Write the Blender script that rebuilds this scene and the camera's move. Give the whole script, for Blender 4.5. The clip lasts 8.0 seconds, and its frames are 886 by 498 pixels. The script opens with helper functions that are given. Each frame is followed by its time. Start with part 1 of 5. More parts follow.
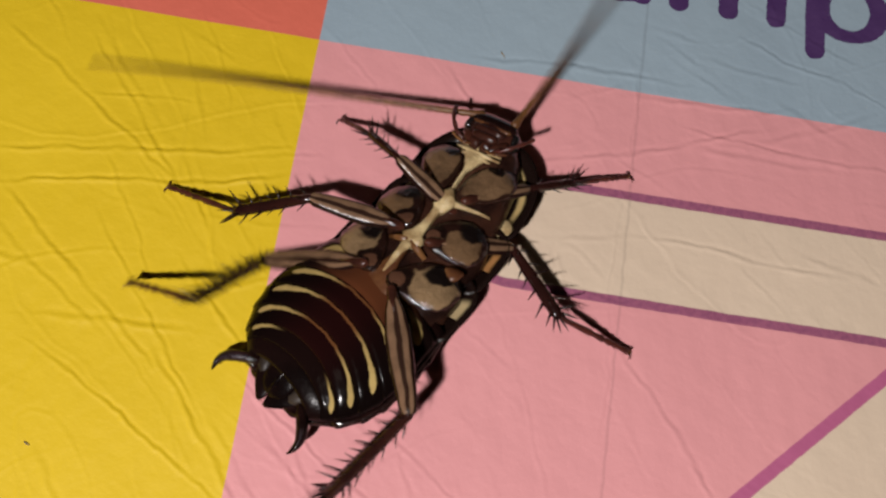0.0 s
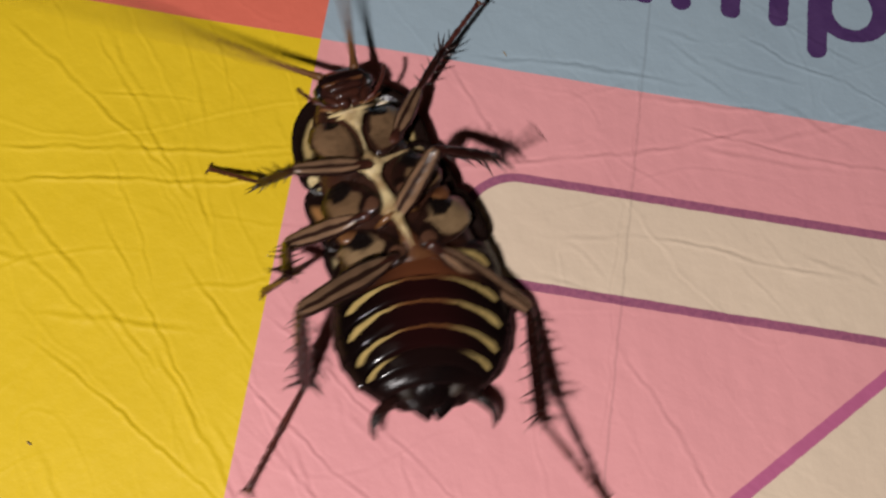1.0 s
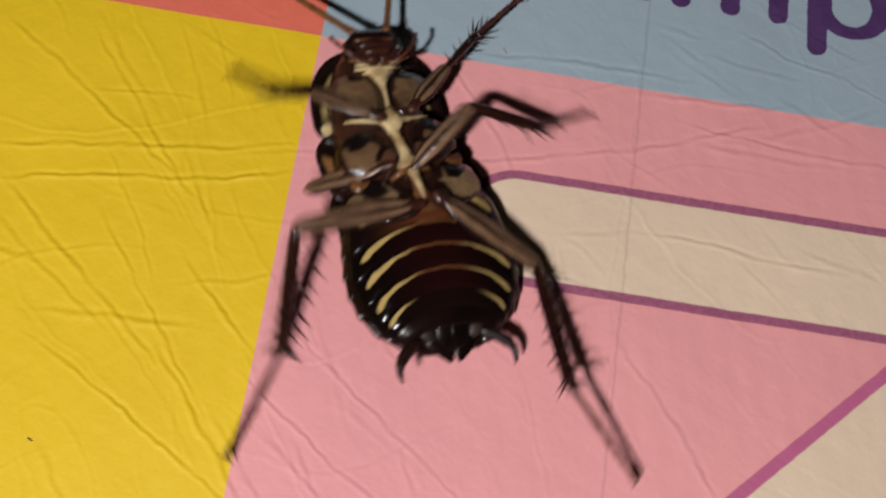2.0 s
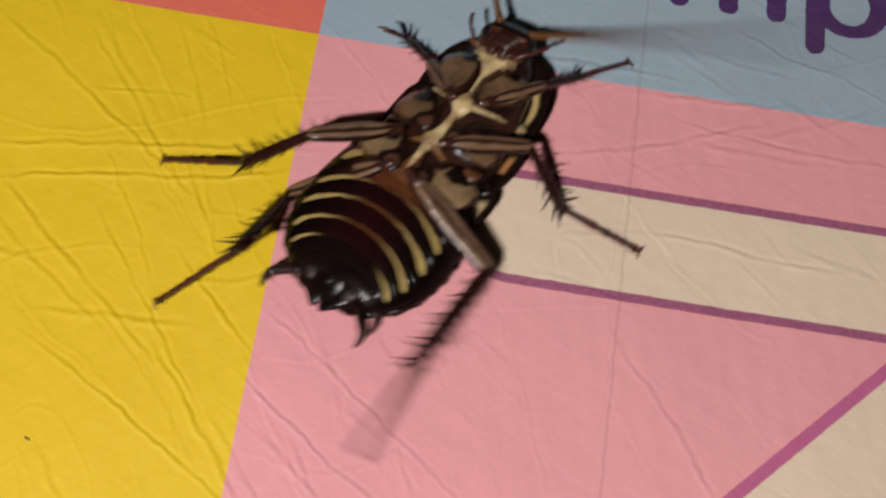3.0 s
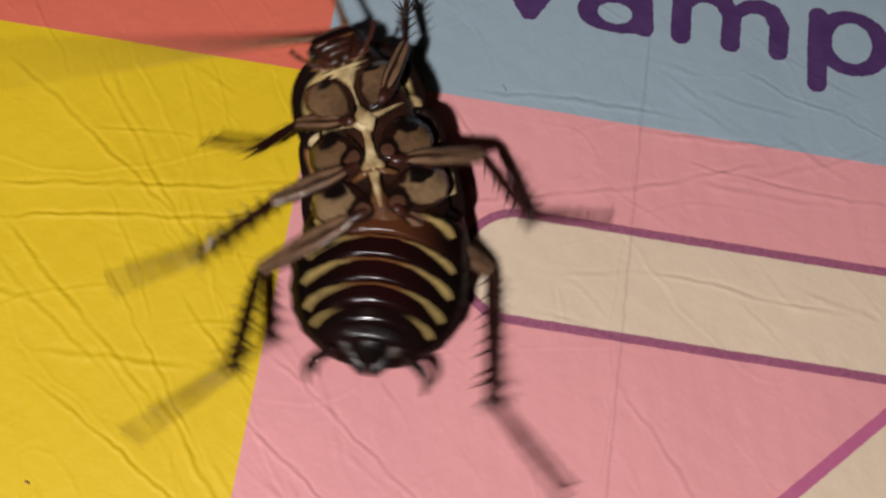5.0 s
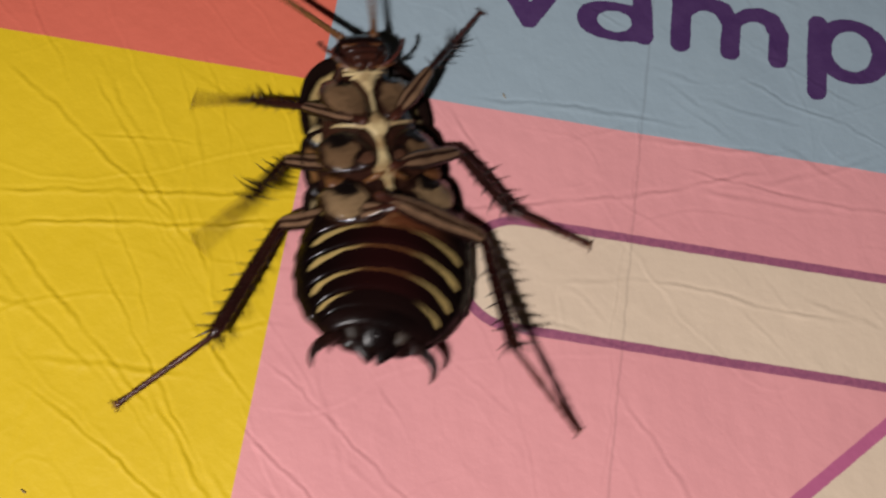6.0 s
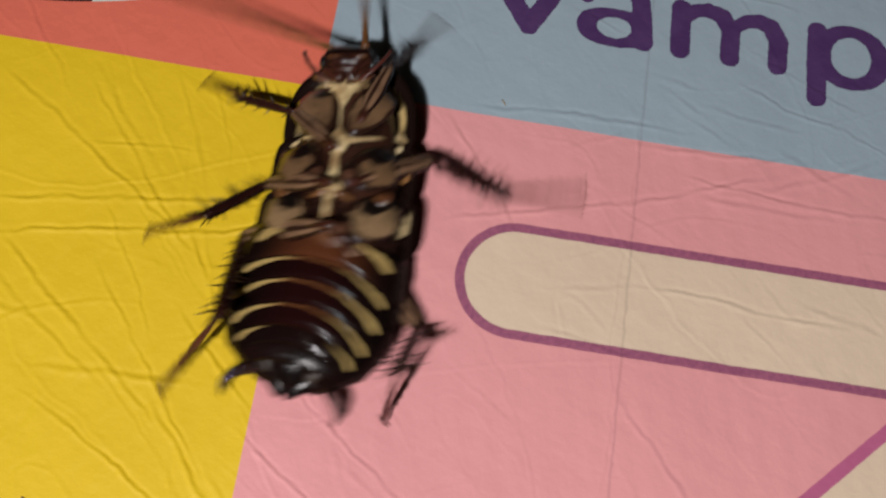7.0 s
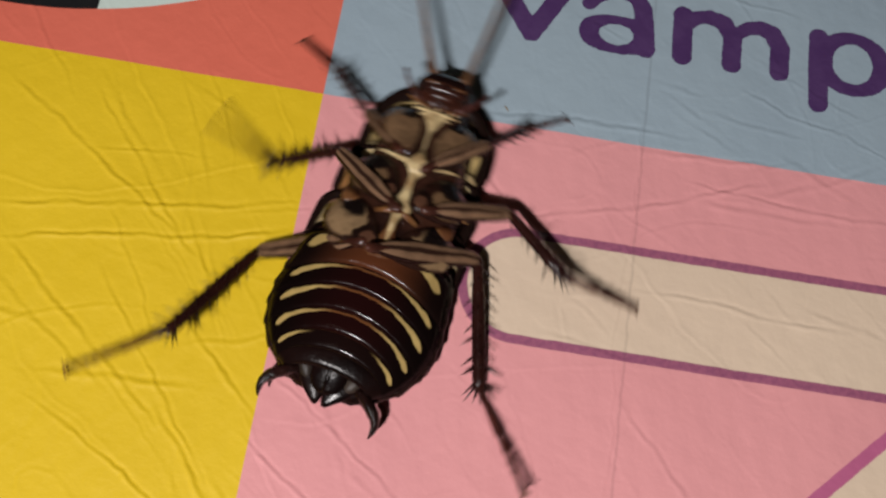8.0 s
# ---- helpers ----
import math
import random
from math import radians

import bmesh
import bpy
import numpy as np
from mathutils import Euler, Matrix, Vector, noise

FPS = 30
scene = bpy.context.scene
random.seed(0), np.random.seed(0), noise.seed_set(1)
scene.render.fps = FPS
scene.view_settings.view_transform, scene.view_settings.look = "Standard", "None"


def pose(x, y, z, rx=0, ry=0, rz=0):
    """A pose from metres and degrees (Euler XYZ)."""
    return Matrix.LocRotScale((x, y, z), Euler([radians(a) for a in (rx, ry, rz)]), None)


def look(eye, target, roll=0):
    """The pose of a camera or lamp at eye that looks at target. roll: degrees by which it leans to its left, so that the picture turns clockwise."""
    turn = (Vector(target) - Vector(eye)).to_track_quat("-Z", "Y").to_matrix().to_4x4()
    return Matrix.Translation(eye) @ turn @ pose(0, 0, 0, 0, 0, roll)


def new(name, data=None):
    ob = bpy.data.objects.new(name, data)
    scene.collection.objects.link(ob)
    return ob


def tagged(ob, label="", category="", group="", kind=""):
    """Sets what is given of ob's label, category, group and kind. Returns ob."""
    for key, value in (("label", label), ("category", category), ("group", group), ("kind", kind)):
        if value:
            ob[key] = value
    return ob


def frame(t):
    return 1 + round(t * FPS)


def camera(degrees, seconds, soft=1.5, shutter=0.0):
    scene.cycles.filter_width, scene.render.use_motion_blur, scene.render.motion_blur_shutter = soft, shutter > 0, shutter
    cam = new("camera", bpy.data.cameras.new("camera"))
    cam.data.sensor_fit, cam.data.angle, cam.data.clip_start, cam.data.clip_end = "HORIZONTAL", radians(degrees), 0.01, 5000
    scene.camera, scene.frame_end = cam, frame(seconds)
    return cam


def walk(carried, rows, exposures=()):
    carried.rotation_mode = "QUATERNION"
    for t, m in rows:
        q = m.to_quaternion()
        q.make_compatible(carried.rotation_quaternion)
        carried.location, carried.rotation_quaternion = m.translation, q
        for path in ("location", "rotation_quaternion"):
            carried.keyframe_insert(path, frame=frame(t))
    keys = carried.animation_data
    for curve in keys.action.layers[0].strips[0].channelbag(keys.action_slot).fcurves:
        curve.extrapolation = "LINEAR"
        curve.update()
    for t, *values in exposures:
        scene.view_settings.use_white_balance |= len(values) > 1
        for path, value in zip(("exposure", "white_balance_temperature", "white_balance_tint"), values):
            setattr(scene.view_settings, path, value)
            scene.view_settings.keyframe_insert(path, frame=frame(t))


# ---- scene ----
# ---- camera ----
MM = 0.001
cam = camera(45.0, 8.0, soft=2.4, shutter=0.9)
walk(cam, [
    (0.0, pose(-0.000728, -0.026734, 0.075378, 19.368, -3.453, 8.385)),
    (0.5, pose(-0.000989, -0.025663, 0.075820, 18.536, -3.512, 8.420)),
    (0.7, pose(-0.000980, -0.025872, 0.075738, 18.502, -3.495, 8.417)),
    (1.0, pose(-0.000966, -0.026185, 0.075615, 18.904, -3.469, 8.413)),
    (2.5, pose(-0.001004, -0.026408, 0.075631, 18.854, -3.518, 8.404)),
    (2.7, pose(-0.000985, -0.026376, 0.075605, 19.006, -3.541, 8.394)),
    (3.0, pose(-0.000957, -0.026329, 0.075567, 18.780, -3.575, 8.380)),
    (3.5, pose(-0.000966, -0.025894, 0.075687, 18.570, -3.577, 8.384)),
    (3.6, pose(-0.000988, -0.025597, 0.075826, 18.513, -3.557, 8.400)),
    (3.7, pose(-0.001047, -0.024779, 0.076209, 18.356, -3.502, 8.442)),
    (3.8, pose(-0.001113, -0.023862, 0.076638, 18.180, -3.441, 8.490)),
    (4.0, pose(-0.001146, -0.023416, 0.076847, 18.095, -3.411, 8.513)),
    (4.2, pose(-0.001161, -0.023550, 0.076723, 18.572, -3.416, 8.503)),
    (5.3, pose(-0.001248, -0.024291, 0.076043, 19.433, -3.443, 8.448)),
    (5.5, pose(-0.001264, -0.024426, 0.075919, 19.638, -3.448, 8.438)),
    (6.0, pose(-0.001219, -0.024578, 0.075663, 20.142, -3.525, 8.412)),
    (6.3, pose(-0.001223, -0.024403, 0.075806, 19.996, -3.507, 8.433)),
    (6.5, pose(-0.001225, -0.024286, 0.075902, 20.101, -3.495, 8.447)),
    (6.7, pose(-0.001250, -0.024213, 0.075907, 20.476, -3.508, 8.435)),
    (7.0, pose(-0.001288, -0.024103, 0.075915, 20.130, -3.528, 8.416)),
    (7.2, pose(-0.001307, -0.024052, 0.076050, 20.492, -3.510, 8.420)),
    (7.5, pose(-0.001336, -0.023975, 0.076252, 20.354, -3.482, 8.425)),
    (8.0, pose(-0.001097, -0.024805, 0.075904, 20.880, -3.317, 8.470)),
])

# ---- world and lamps ----
world = bpy.data.worlds.new("world")
scene.world = world
world.use_nodes = True
world.node_tree.nodes["Background"].inputs["Color"].default_value = (1.0, 0.85, 0.7, 1)
world.node_tree.nodes["Background"].inputs["Strength"].default_value = 0.006


def area_lamp(name, eye, target, watts, size, color):
    data = bpy.data.lights.new(name, "AREA")
    data.shape, data.size, data.energy, data.color = "DISK", size, watts, color
    lamp = new(name, data)
    lamp.matrix_world = look(eye, target)
    return lamp


# the torch that is held over the mat, and an added dim room fill
area_lamp("torch_light", (-0.042, -0.110, 0.176), (0.008, -0.012, 0.0), 0.48, 0.010, (1.0, 0.95, 0.94))
area_lamp("room_light", (-0.5, -0.4, 2.2), (0, 0, 0), 0.5, 0.35, (1.0, 0.88, 0.74))


# ---- materials ----
class Nodes:
    """Shortcuts for the nodes of one material."""

    def __init__(self, name):
        self.mat = bpy.data.materials.new(name)
        self.mat.use_nodes = True
        self.tree = self.mat.node_tree
        self.bsdf = self.tree.nodes["Principled BSDF"]

    def add(self, kind, **inputs):
        node = self.tree.nodes.new(kind)
        for key, value in inputs.items():
            self.put(node.inputs[key.replace("_", " ")], value)
        return node

    def put(self, socket, value):
        if hasattr(value, "is_linked"):
            self.tree.links.new(value, socket)
        else:
            socket.default_value = value

    def math(self, op, a, b=0.0, c=0.0):
        node = self.tree.nodes.new("ShaderNodeMath")
        node.operation = op
        for socket, value in zip(node.inputs, (a, b, c)):
            self.put(socket, value)
        return node.outputs[0]

    def below(self, value, edge, soft):
        """1 where value is under edge, with a soft border."""
        node = self.tree.nodes.new("ShaderNodeMapRange")
        node.interpolation_type = "SMOOTHSTEP"
        for key, v in (("Value", value), ("From Min", edge - soft), ("From Max", edge + soft), ("To Min", 1.0), ("To Max", 0.0)):
            self.put(node.inputs[key], v)
        return node.outputs[0]

    def mix(self, f, a, b):
        node = self.tree.nodes.new("ShaderNodeMix")
        node.data_type = "RGBA"
        for socket, v in ((node.inputs[0], f), (node.inputs[6], a), (node.inputs[7], b)):
            self.put(socket, v if hasattr(v, "is_linked") or not isinstance(v, tuple) else (*v, 1.0))
        return node.outputs[2]

    def noise(self, scale, detail=4.0, rough=0.55, vector=None, distort=0.0):
        node = self.add("ShaderNodeTexNoise", Scale=scale, Detail=detail, Roughness=rough, Distortion=distort)
        self.put(node.inputs["Vector"], vector or self.coords())
        return node.outputs["Fac"]

    def coords(self, which="Object"):
        return self.tree.nodes.new("ShaderNodeTexCoord").outputs[which]

    def xyz(self, vector):
        return self.add("ShaderNodeSeparateXYZ", Vector=vector).outputs

    def bump(self, height, depth, strength=1.0):
        node = self.add("ShaderNodeBump", Height=height, Strength=strength, Distance=depth)
        self.put(self.bsdf.inputs["Normal"], node.outputs[0])

    def finish(self, color, rough, specular=0.5, coat=0.0):
        for key, v in (("Base Color", (*color, 1.0) if isinstance(color, tuple) else color), ("Roughness", rough),
                       ("Specular IOR Level", specular), ("Coat Weight", coat), ("Coat Roughness", 0.12)):
            self.put(self.bsdf.inputs[key], v)
        return self.mat


def plain(name, color, dark, rough, scale=900.0, depth=0.00004, coat=0.0, specular=0.5):
    """A surface of two mottled tones with a fine relief."""
    n = Nodes(name)
    blotch = n.noise(scale * 0.35, 3.0)
    f = n.below(blotch, 0.5, 0.16)
    grain = n.noise(scale, 5.0)
    n.bump(grain, depth)
    return n.finish(n.mix(f, color, dark), n.math("MULTIPLY_ADD", grain, 0.2, rough - 0.1), specular, coat)


def mat_print():
    """The printed vinyl of the play mat: four panels, a rounded bar, a slanted shape and a disc."""
    n = Nodes("printed_vinyl")
    out = n.xyz(n.coords())
    wob = n.math("MULTIPLY", n.math("SUBTRACT", n.noise(900.0, 3.0), 0.5), 0.35)
    x, y = n.math("MULTIPLY", out[0], 1000.0), n.math("MULTIPLY", out[1], 1000.0)
    fine = n.noise(2600.0, 2.0)
    big = n.noise(60.0, 3.0)

    def tone(color, other):
        return n.mix(n.below(big, 0.5, 0.2), color, other)

    yellow = tone((0.73, 0.502, 0.015), (0.70, 0.475, 0.012))
    red = tone((0.70, 0.158, 0.102), (0.67, 0.148, 0.096))
    blue = tone((0.31, 0.395, 0.452), (0.295, 0.377, 0.437))
    pink = tone((0.74, 0.32, 0.325), (0.71, 0.305, 0.313))
    cream = tone((0.69, 0.545, 0.405), (0.665, 0.52, 0.387))
    line = (0.26, 0.078, 0.145)
    # rounded bar with its outline
    dx = n.math("MAXIMUM", n.math("SUBTRACT", 5.06, x), 0.0)
    dy = n.math("SUBTRACT", y, 2.61)
    d = n.math("SUBTRACT", n.math("SQRT", n.math("ADD", n.math("MULTIPLY", dx, dx), n.math("MULTIPLY", dy, dy))), 4.26)
    pink = n.mix(n.below(d, 0.0, 0.05), pink, cream)
    streak = n.mix(n.below(fine, 0.5, 0.25), line, (0.34, 0.105, 0.175))
    pink = n.mix(n.below(n.math("ABSOLUTE", n.math("ADD", d, n.math("MULTIPLY", wob, 0.35))), 0.36, 0.06), pink, streak)
    # slanted shape
    s = n.math("MULTIPLY", n.math("SUBTRACT", n.math("ADD", y, 10.2), n.math("SUBTRACT", x, 27.7)), 0.7071)
    s = n.math("MAXIMUM", s, n.math("ADD", y, 2.4))
    pink = n.mix(n.below(s, 0.0, 0.05), pink, cream)
    pink = n.mix(n.below(n.math("ABSOLUTE", n.math("ADD", s, n.math("MULTIPLY", wob, 0.35))), 0.46, 0.06), pink, (0.46, 0.115, 0.23))
    # disc on the red panel
    ex, ey = n.math("ADD", x, 39.0), n.math("SUBTRACT", y, 57.4)
    e = n.math("SUBTRACT", n.math("SQRT", n.math("ADD", n.math("MULTIPLY", ex, ex), n.math("MULTIPLY", ey, ey))), 37.6)
    half = n.mix(n.below(x, -31.9, 0.06), (0.56, 0.66, 0.60), (0.008, 0.008, 0.009))
    red = n.mix(n.below(e, 0.0, 0.06), red, half)
    left = n.below(x, -12.42, 0.04)
    top = n.below(n.math("MULTIPLY", n.math("MULTIPLY_ADD", x, 0.004, y), -1.0), -16.0, 0.04)
    color = n.mix(top, n.mix(left, pink, yellow), n.mix(left, blue, red))
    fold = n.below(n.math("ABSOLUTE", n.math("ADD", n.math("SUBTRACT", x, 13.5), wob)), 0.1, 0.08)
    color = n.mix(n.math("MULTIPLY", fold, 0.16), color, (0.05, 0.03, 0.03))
    speck = n.below(n.noise(1300.0, 2.0), 0.165, 0.01)
    color = n.mix(n.math("MULTIPLY", speck, 0.45), color, (0.16, 0.11, 0.07))
    n.bump(n.math("ADD", n.math("MULTIPLY", n.noise(1500.0, 4.0), 0.7), n.math("MULTIPLY", n.noise(320.0, 3.0), 1.0)), 0.00006, 0.8)
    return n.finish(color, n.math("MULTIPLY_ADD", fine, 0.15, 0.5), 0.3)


def banded(name, stripe, ground, ground2):
    """Belly plates: dark with a pale band along the front edge that widens outwards (uv: across, along)."""
    n = Nodes(name)
    uv = n.xyz(n.coords("UV"))
    across = n.math("ABSOLUTE", n.math("MULTIPLY_ADD", uv[0], 2.0, -1.0))
    wob = n.math("MULTIPLY", n.math("SUBTRACT", n.noise(1200.0, 2.0), 0.5), 0.18)
    mid = n.math("MULTIPLY_ADD", n.math("POWER", across, 3.0), 0.34, 0.16)
    round_end = n.math("SQRT", n.math("MINIMUM", n.math("MAXIMUM", n.math("DIVIDE", n.math("SUBTRACT", 0.885, across), 0.09), 0.0001), 1.0))
    width = n.math("MULTIPLY", n.math("MULTIPLY_ADD", n.math("POWER", across, 4.0), 0.25, 0.05), round_end)
    off = n.math("DIVIDE", n.math("ABSOLUTE", n.math("ADD", n.math("SUBTRACT", uv[1], mid), wob)), width)
    f = n.math("MULTIPLY", n.below(off, 1.0, 0.3), n.below(across, 0.9, 0.02))
    f = n.math("MULTIPLY", f, n.math("SUBTRACT", 1.0, n.below(across, stripe, 0.16)))
    dark = n.mix(n.below(across, 0.45, 0.4), ground, ground2)
    pale = n.mix(n.below(n.noise(900.0), 0.5, 0.2), (0.46, 0.33, 0.12), (0.36, 0.25, 0.09))
    pale = n.mix(n.below(across, 0.38, 0.2), pale, (0.13, 0.05, 0.018))
    n.bump(n.noise(520.0, 3.0), 0.00007)
    return n.finish(n.mix(f, dark, pale), n.math("MULTIPLY_ADD", n.noise(1100.0), 0.14, 0.06), 0.085, 0.0)


def rimmed(name, pale, dark, at, width, lo, hi):
    """Back shields, seen from inside: dark with a pale band at a share of the radius, over part of the way round."""
    n = Nodes(name)
    uv = n.xyz(n.coords("UV"))
    wob = n.math("MULTIPLY", n.math("SUBTRACT", n.noise(500.0, 2.0), 0.5), 0.12)
    off = n.math("ABSOLUTE", n.math("SUBTRACT", n.math("ADD", uv[1], wob), at))
    side = n.math("ABSOLUTE", n.math("SUBTRACT", n.math("ABSOLUTE", n.math("SUBTRACT", uv[0], 0.25)), (lo + hi) / 2))
    f = n.math("MULTIPLY", n.below(off, width, 0.03), n.below(side, (hi - lo) / 2, 0.02))
    n.bump(n.noise(1900.0, 4.0), 0.00006)
    return n.finish(n.mix(f, dark, pale), n.math("MULTIPLY_ADD", n.noise(900.0), 0.2, 0.1), 0.22, 0.0)


def streaked(name, pale, dark, edge, soft, twist=0.0):
    """Upper legs and hip plates: a pale face with dark lines along it (uv: round, along)."""
    n = Nodes(name)
    uv = n.xyz(n.coords("UV"))
    wob = n.math("MULTIPLY", n.math("SUBTRACT", n.noise(300.0, 2.0), 0.5), 0.10 + twist)
    a = n.math("ABSOLUTE", n.math("SUBTRACT", n.math("ADD", uv[0], wob), 0.25))
    f = n.below(a, edge, soft)
    core = n.below(n.math("ABSOLUTE", n.math("SUBTRACT", n.math("SUBTRACT", n.math("ADD", uv[0], wob), 0.25), edge * 0.1)), 0.03, 0.012)
    light = n.mix(n.below(n.noise(800.0), 0.45, 0.2), pale, tuple(0.6 * c for c in pale))
    col = n.mix(f, dark, light)
    col = n.mix(n.math("MULTIPLY", core, 0.92), col, dark)
    n.bump(n.noise(1900.0, 4.0), 0.00006)
    return n.finish(col, n.math("MULTIPLY_ADD", n.noise(1000.0), 0.2, 0.12), 0.32, 0.0)


def patched(name, pale, dark, face, spot, cup):
    """Hip plates (uv: round, along): a pale face round one black patch, a dark border, and a brown cup at the inner end."""
    n = Nodes(name)
    uv = n.xyz(n.coords("UV"))
    wob = n.math("MULTIPLY", n.math("SUBTRACT", n.noise(420.0, 3.0), 0.5), 0.3)
    turn, along = n.math("ADD", uv[0], wob), n.math("ADD", uv[1], n.math("MULTIPLY", wob, 0.9))

    def blob(v, u, half_v, half_u, soft):
        a = n.math("DIVIDE", n.math("SUBTRACT", along, v), half_v)
        c = n.math("DIVIDE", n.math("SUBTRACT", turn, u), half_u)
        return n.below(n.math("ADD", n.math("MULTIPLY", a, a), n.math("MULTIPLY", c, c)), 1.0, soft)

    light = n.mix(n.below(n.noise(520.0), 0.46, 0.16), pale, tuple(0.55 * c for c in pale))
    light = n.mix(n.below(n.noise(1400.0, 2.0), 0.4, 0.1), light, tuple(0.75 * c for c in pale))
    col = n.mix(blob(*face, 0.22), dark, light)
    col = n.mix(blob(*spot, 0.3), col, (0.007, 0.0045, 0.004))
    ring = n.math("SUBTRACT", blob(0.79, 0.26, 0.20, 0.17, 0.2), blob(0.80, 0.26, 0.125, 0.10, 0.3))
    col = n.mix(n.math("MULTIPLY", ring, cup), col, (0.010, 0.0045, 0.0035))
    col = n.mix(n.math("MULTIPLY", blob(0.80, 0.26, 0.125, 0.10, 0.3), cup), col, (0.085, 0.038, 0.022))
    n.bump(n.noise(800.0, 4.0), 0.0003)
    return n.finish(col, n.math("MULTIPLY_ADD", n.noise(1000.0), 0.14, 0.06), 0.55, 0.0)


VINYL = mat_print()
INK = plain("purple_ink", (0.078, 0.036, 0.122), (0.066, 0.028, 0.108), 0.55, 1500.0, 0.00005, 0.0, 0.3)
FOAM = plain("mat_edge", (0.5, 0.45, 0.38), (0.44, 0.4, 0.33), 0.7, 300.0)
TILE = plain("floor_tile", (0.3, 0.24, 0.18), (0.24, 0.19, 0.14), 0.5, 20.0, 0.0005)
PLASTER = plain("wall_plaster", (0.55, 0.48, 0.38), (0.5, 0.44, 0.35), 0.85, 40.0, 0.001)
CHITIN = plain("dark_shell", (0.006, 0.003, 0.0027), (0.013, 0.0048, 0.004), 0.13, 700.0, 0.00005, 0.0, 0.16)
BROWN = plain("brown_shell", (0.055, 0.018, 0.011), (0.018, 0.006, 0.005), 0.2, 1100.0, 0.0001, 0.0, 0.4)
SPINE = plain("spine_horn", (0.026, 0.008, 0.006), (0.014, 0.005, 0.004), 0.3, 1900.0, 0.00002)
SHANK = plain("shank_shell", (0.013, 0.0045, 0.004), (0.026, 0.008, 0.006), 0.13, 650.0, 0.00010, 0.0, 0.24)
FOOT = plain("foot_shell", (0.085, 0.022, 0.015), (0.035, 0.010, 0.008), 0.3, 1600.0, 0.00006, 0.0, 0.3)
RUST = plain("rust_shell", (0.065, 0.020, 0.012), (0.026, 0.009, 0.006), 0.2, 1100.0, 0.0001, 0.0, 0.4)
CREAM = plain("cream_skin", (0.64, 0.50, 0.26), (0.30, 0.19, 0.085), 0.16, 1300.0, 0.0003)
AMBER = plain("amber_skin", (0.19, 0.085, 0.030), (0.08, 0.028, 0.012), 0.22, 1100.0, 0.0001)
SKIN = plain("belly_skin", (0.045, 0.017, 0.010), (0.012, 0.005, 0.004), 0.22, 900.0, 0.00016)
CERCUS = plain("cercus_shell", (0.008, 0.0034, 0.003), (0.02, 0.0075, 0.006), 0.14, 1500.0, 0.0002, 0.0, 0.3)
TAIL_SHELL = plain("tail_shell", (0.004, 0.0022, 0.0021), (0.009, 0.0038, 0.0033), 0.23, 500.0, 0.00012, 0.0, 0.11)
EYE = plain("eye", (0.006, 0.005, 0.005), (0.01, 0.008, 0.008), 0.15, 2000.0, 0.00001, 0.5)
FEELER = plain("feeler_shell", (0.17, 0.075, 0.022), (0.10, 0.040, 0.014), 0.4, 1500.0, 0.00002, 0.0, 0.3)
THIGH = streaked("thigh_shell", (0.205, 0.118, 0.068), (0.014, 0.005, 0.004), 0.118, 0.02)
HIP_FRONT = patched("front_hip_shell", (0.165, 0.096, 0.050), (0.022, 0.009, 0.006), (0.45, 0.25, 0.38, 0.165), (0.22, 0.35, 0.12, 0.09), 0.15)
HIP_MID = patched("middle_hip_shell", (0.145, 0.083, 0.042), (0.018, 0.007, 0.005), (0.38, 0.22, 0.27, 0.13), (0.24, 0.36, 0.22, 0.12), 1.0)
HIP_BACK = patched("hind_hip_shell", (0.235, 0.150, 0.078), (0.020, 0.008, 0.0055), (0.34, 0.25, 0.30, 0.165), (0.24, 0.345, 0.26, 0.09), 1.0)
BELLY = banded("belly_plate_banded", -0.2, (0.004, 0.0022, 0.002), (0.012, 0.0030, 0.0028))
BELLY_END = banded("belly_plate_end", 0.5, (0.005, 0.0026, 0.0024), (0.008, 0.0034, 0.003))
SHIELD = rimmed("shield_cream_rim", (0.50, 0.36, 0.15), (0.010, 0.005, 0.004), 0.79, 0.05, 0.06, 0.24)
SHIELD_SIDE = rimmed("shield_orange_side", (0.42, 0.20, 0.07), (0.010, 0.005, 0.004), 0.84, 0.06, 0.20, 0.28)
SHIELD_BACK = rimmed("shield_cream_side", (0.50, 0.38, 0.20), (0.010, 0.005, 0.004), 0.84, 0.06, 0.20, 0.28)


# ---- mesh helpers (all sizes in millimetres) ----
def part(name, bm, material, parent, label="", smooth=True):
    """Link a bmesh as one mesh object under a thing or a part."""
    mesh = bpy.data.meshes.new(name)
    bmesh.ops.recalc_face_normals(bm, faces=bm.faces)
    bm.to_mesh(mesh)
    bm.free()
    mesh.materials.append(material)
    mesh.polygons.foreach_set("use_smooth", [smooth] * len(mesh.polygons))
    ob = new(name, mesh)
    ob.parent = parent
    return tagged(ob, label)


def again(ob, parent, m=None):
    """The same mesh once more, under another parent."""
    copy = new(ob.name.split(".")[0], ob.data)
    copy.parent = parent
    if m is not None:
        copy.matrix_basis = m
    return copy


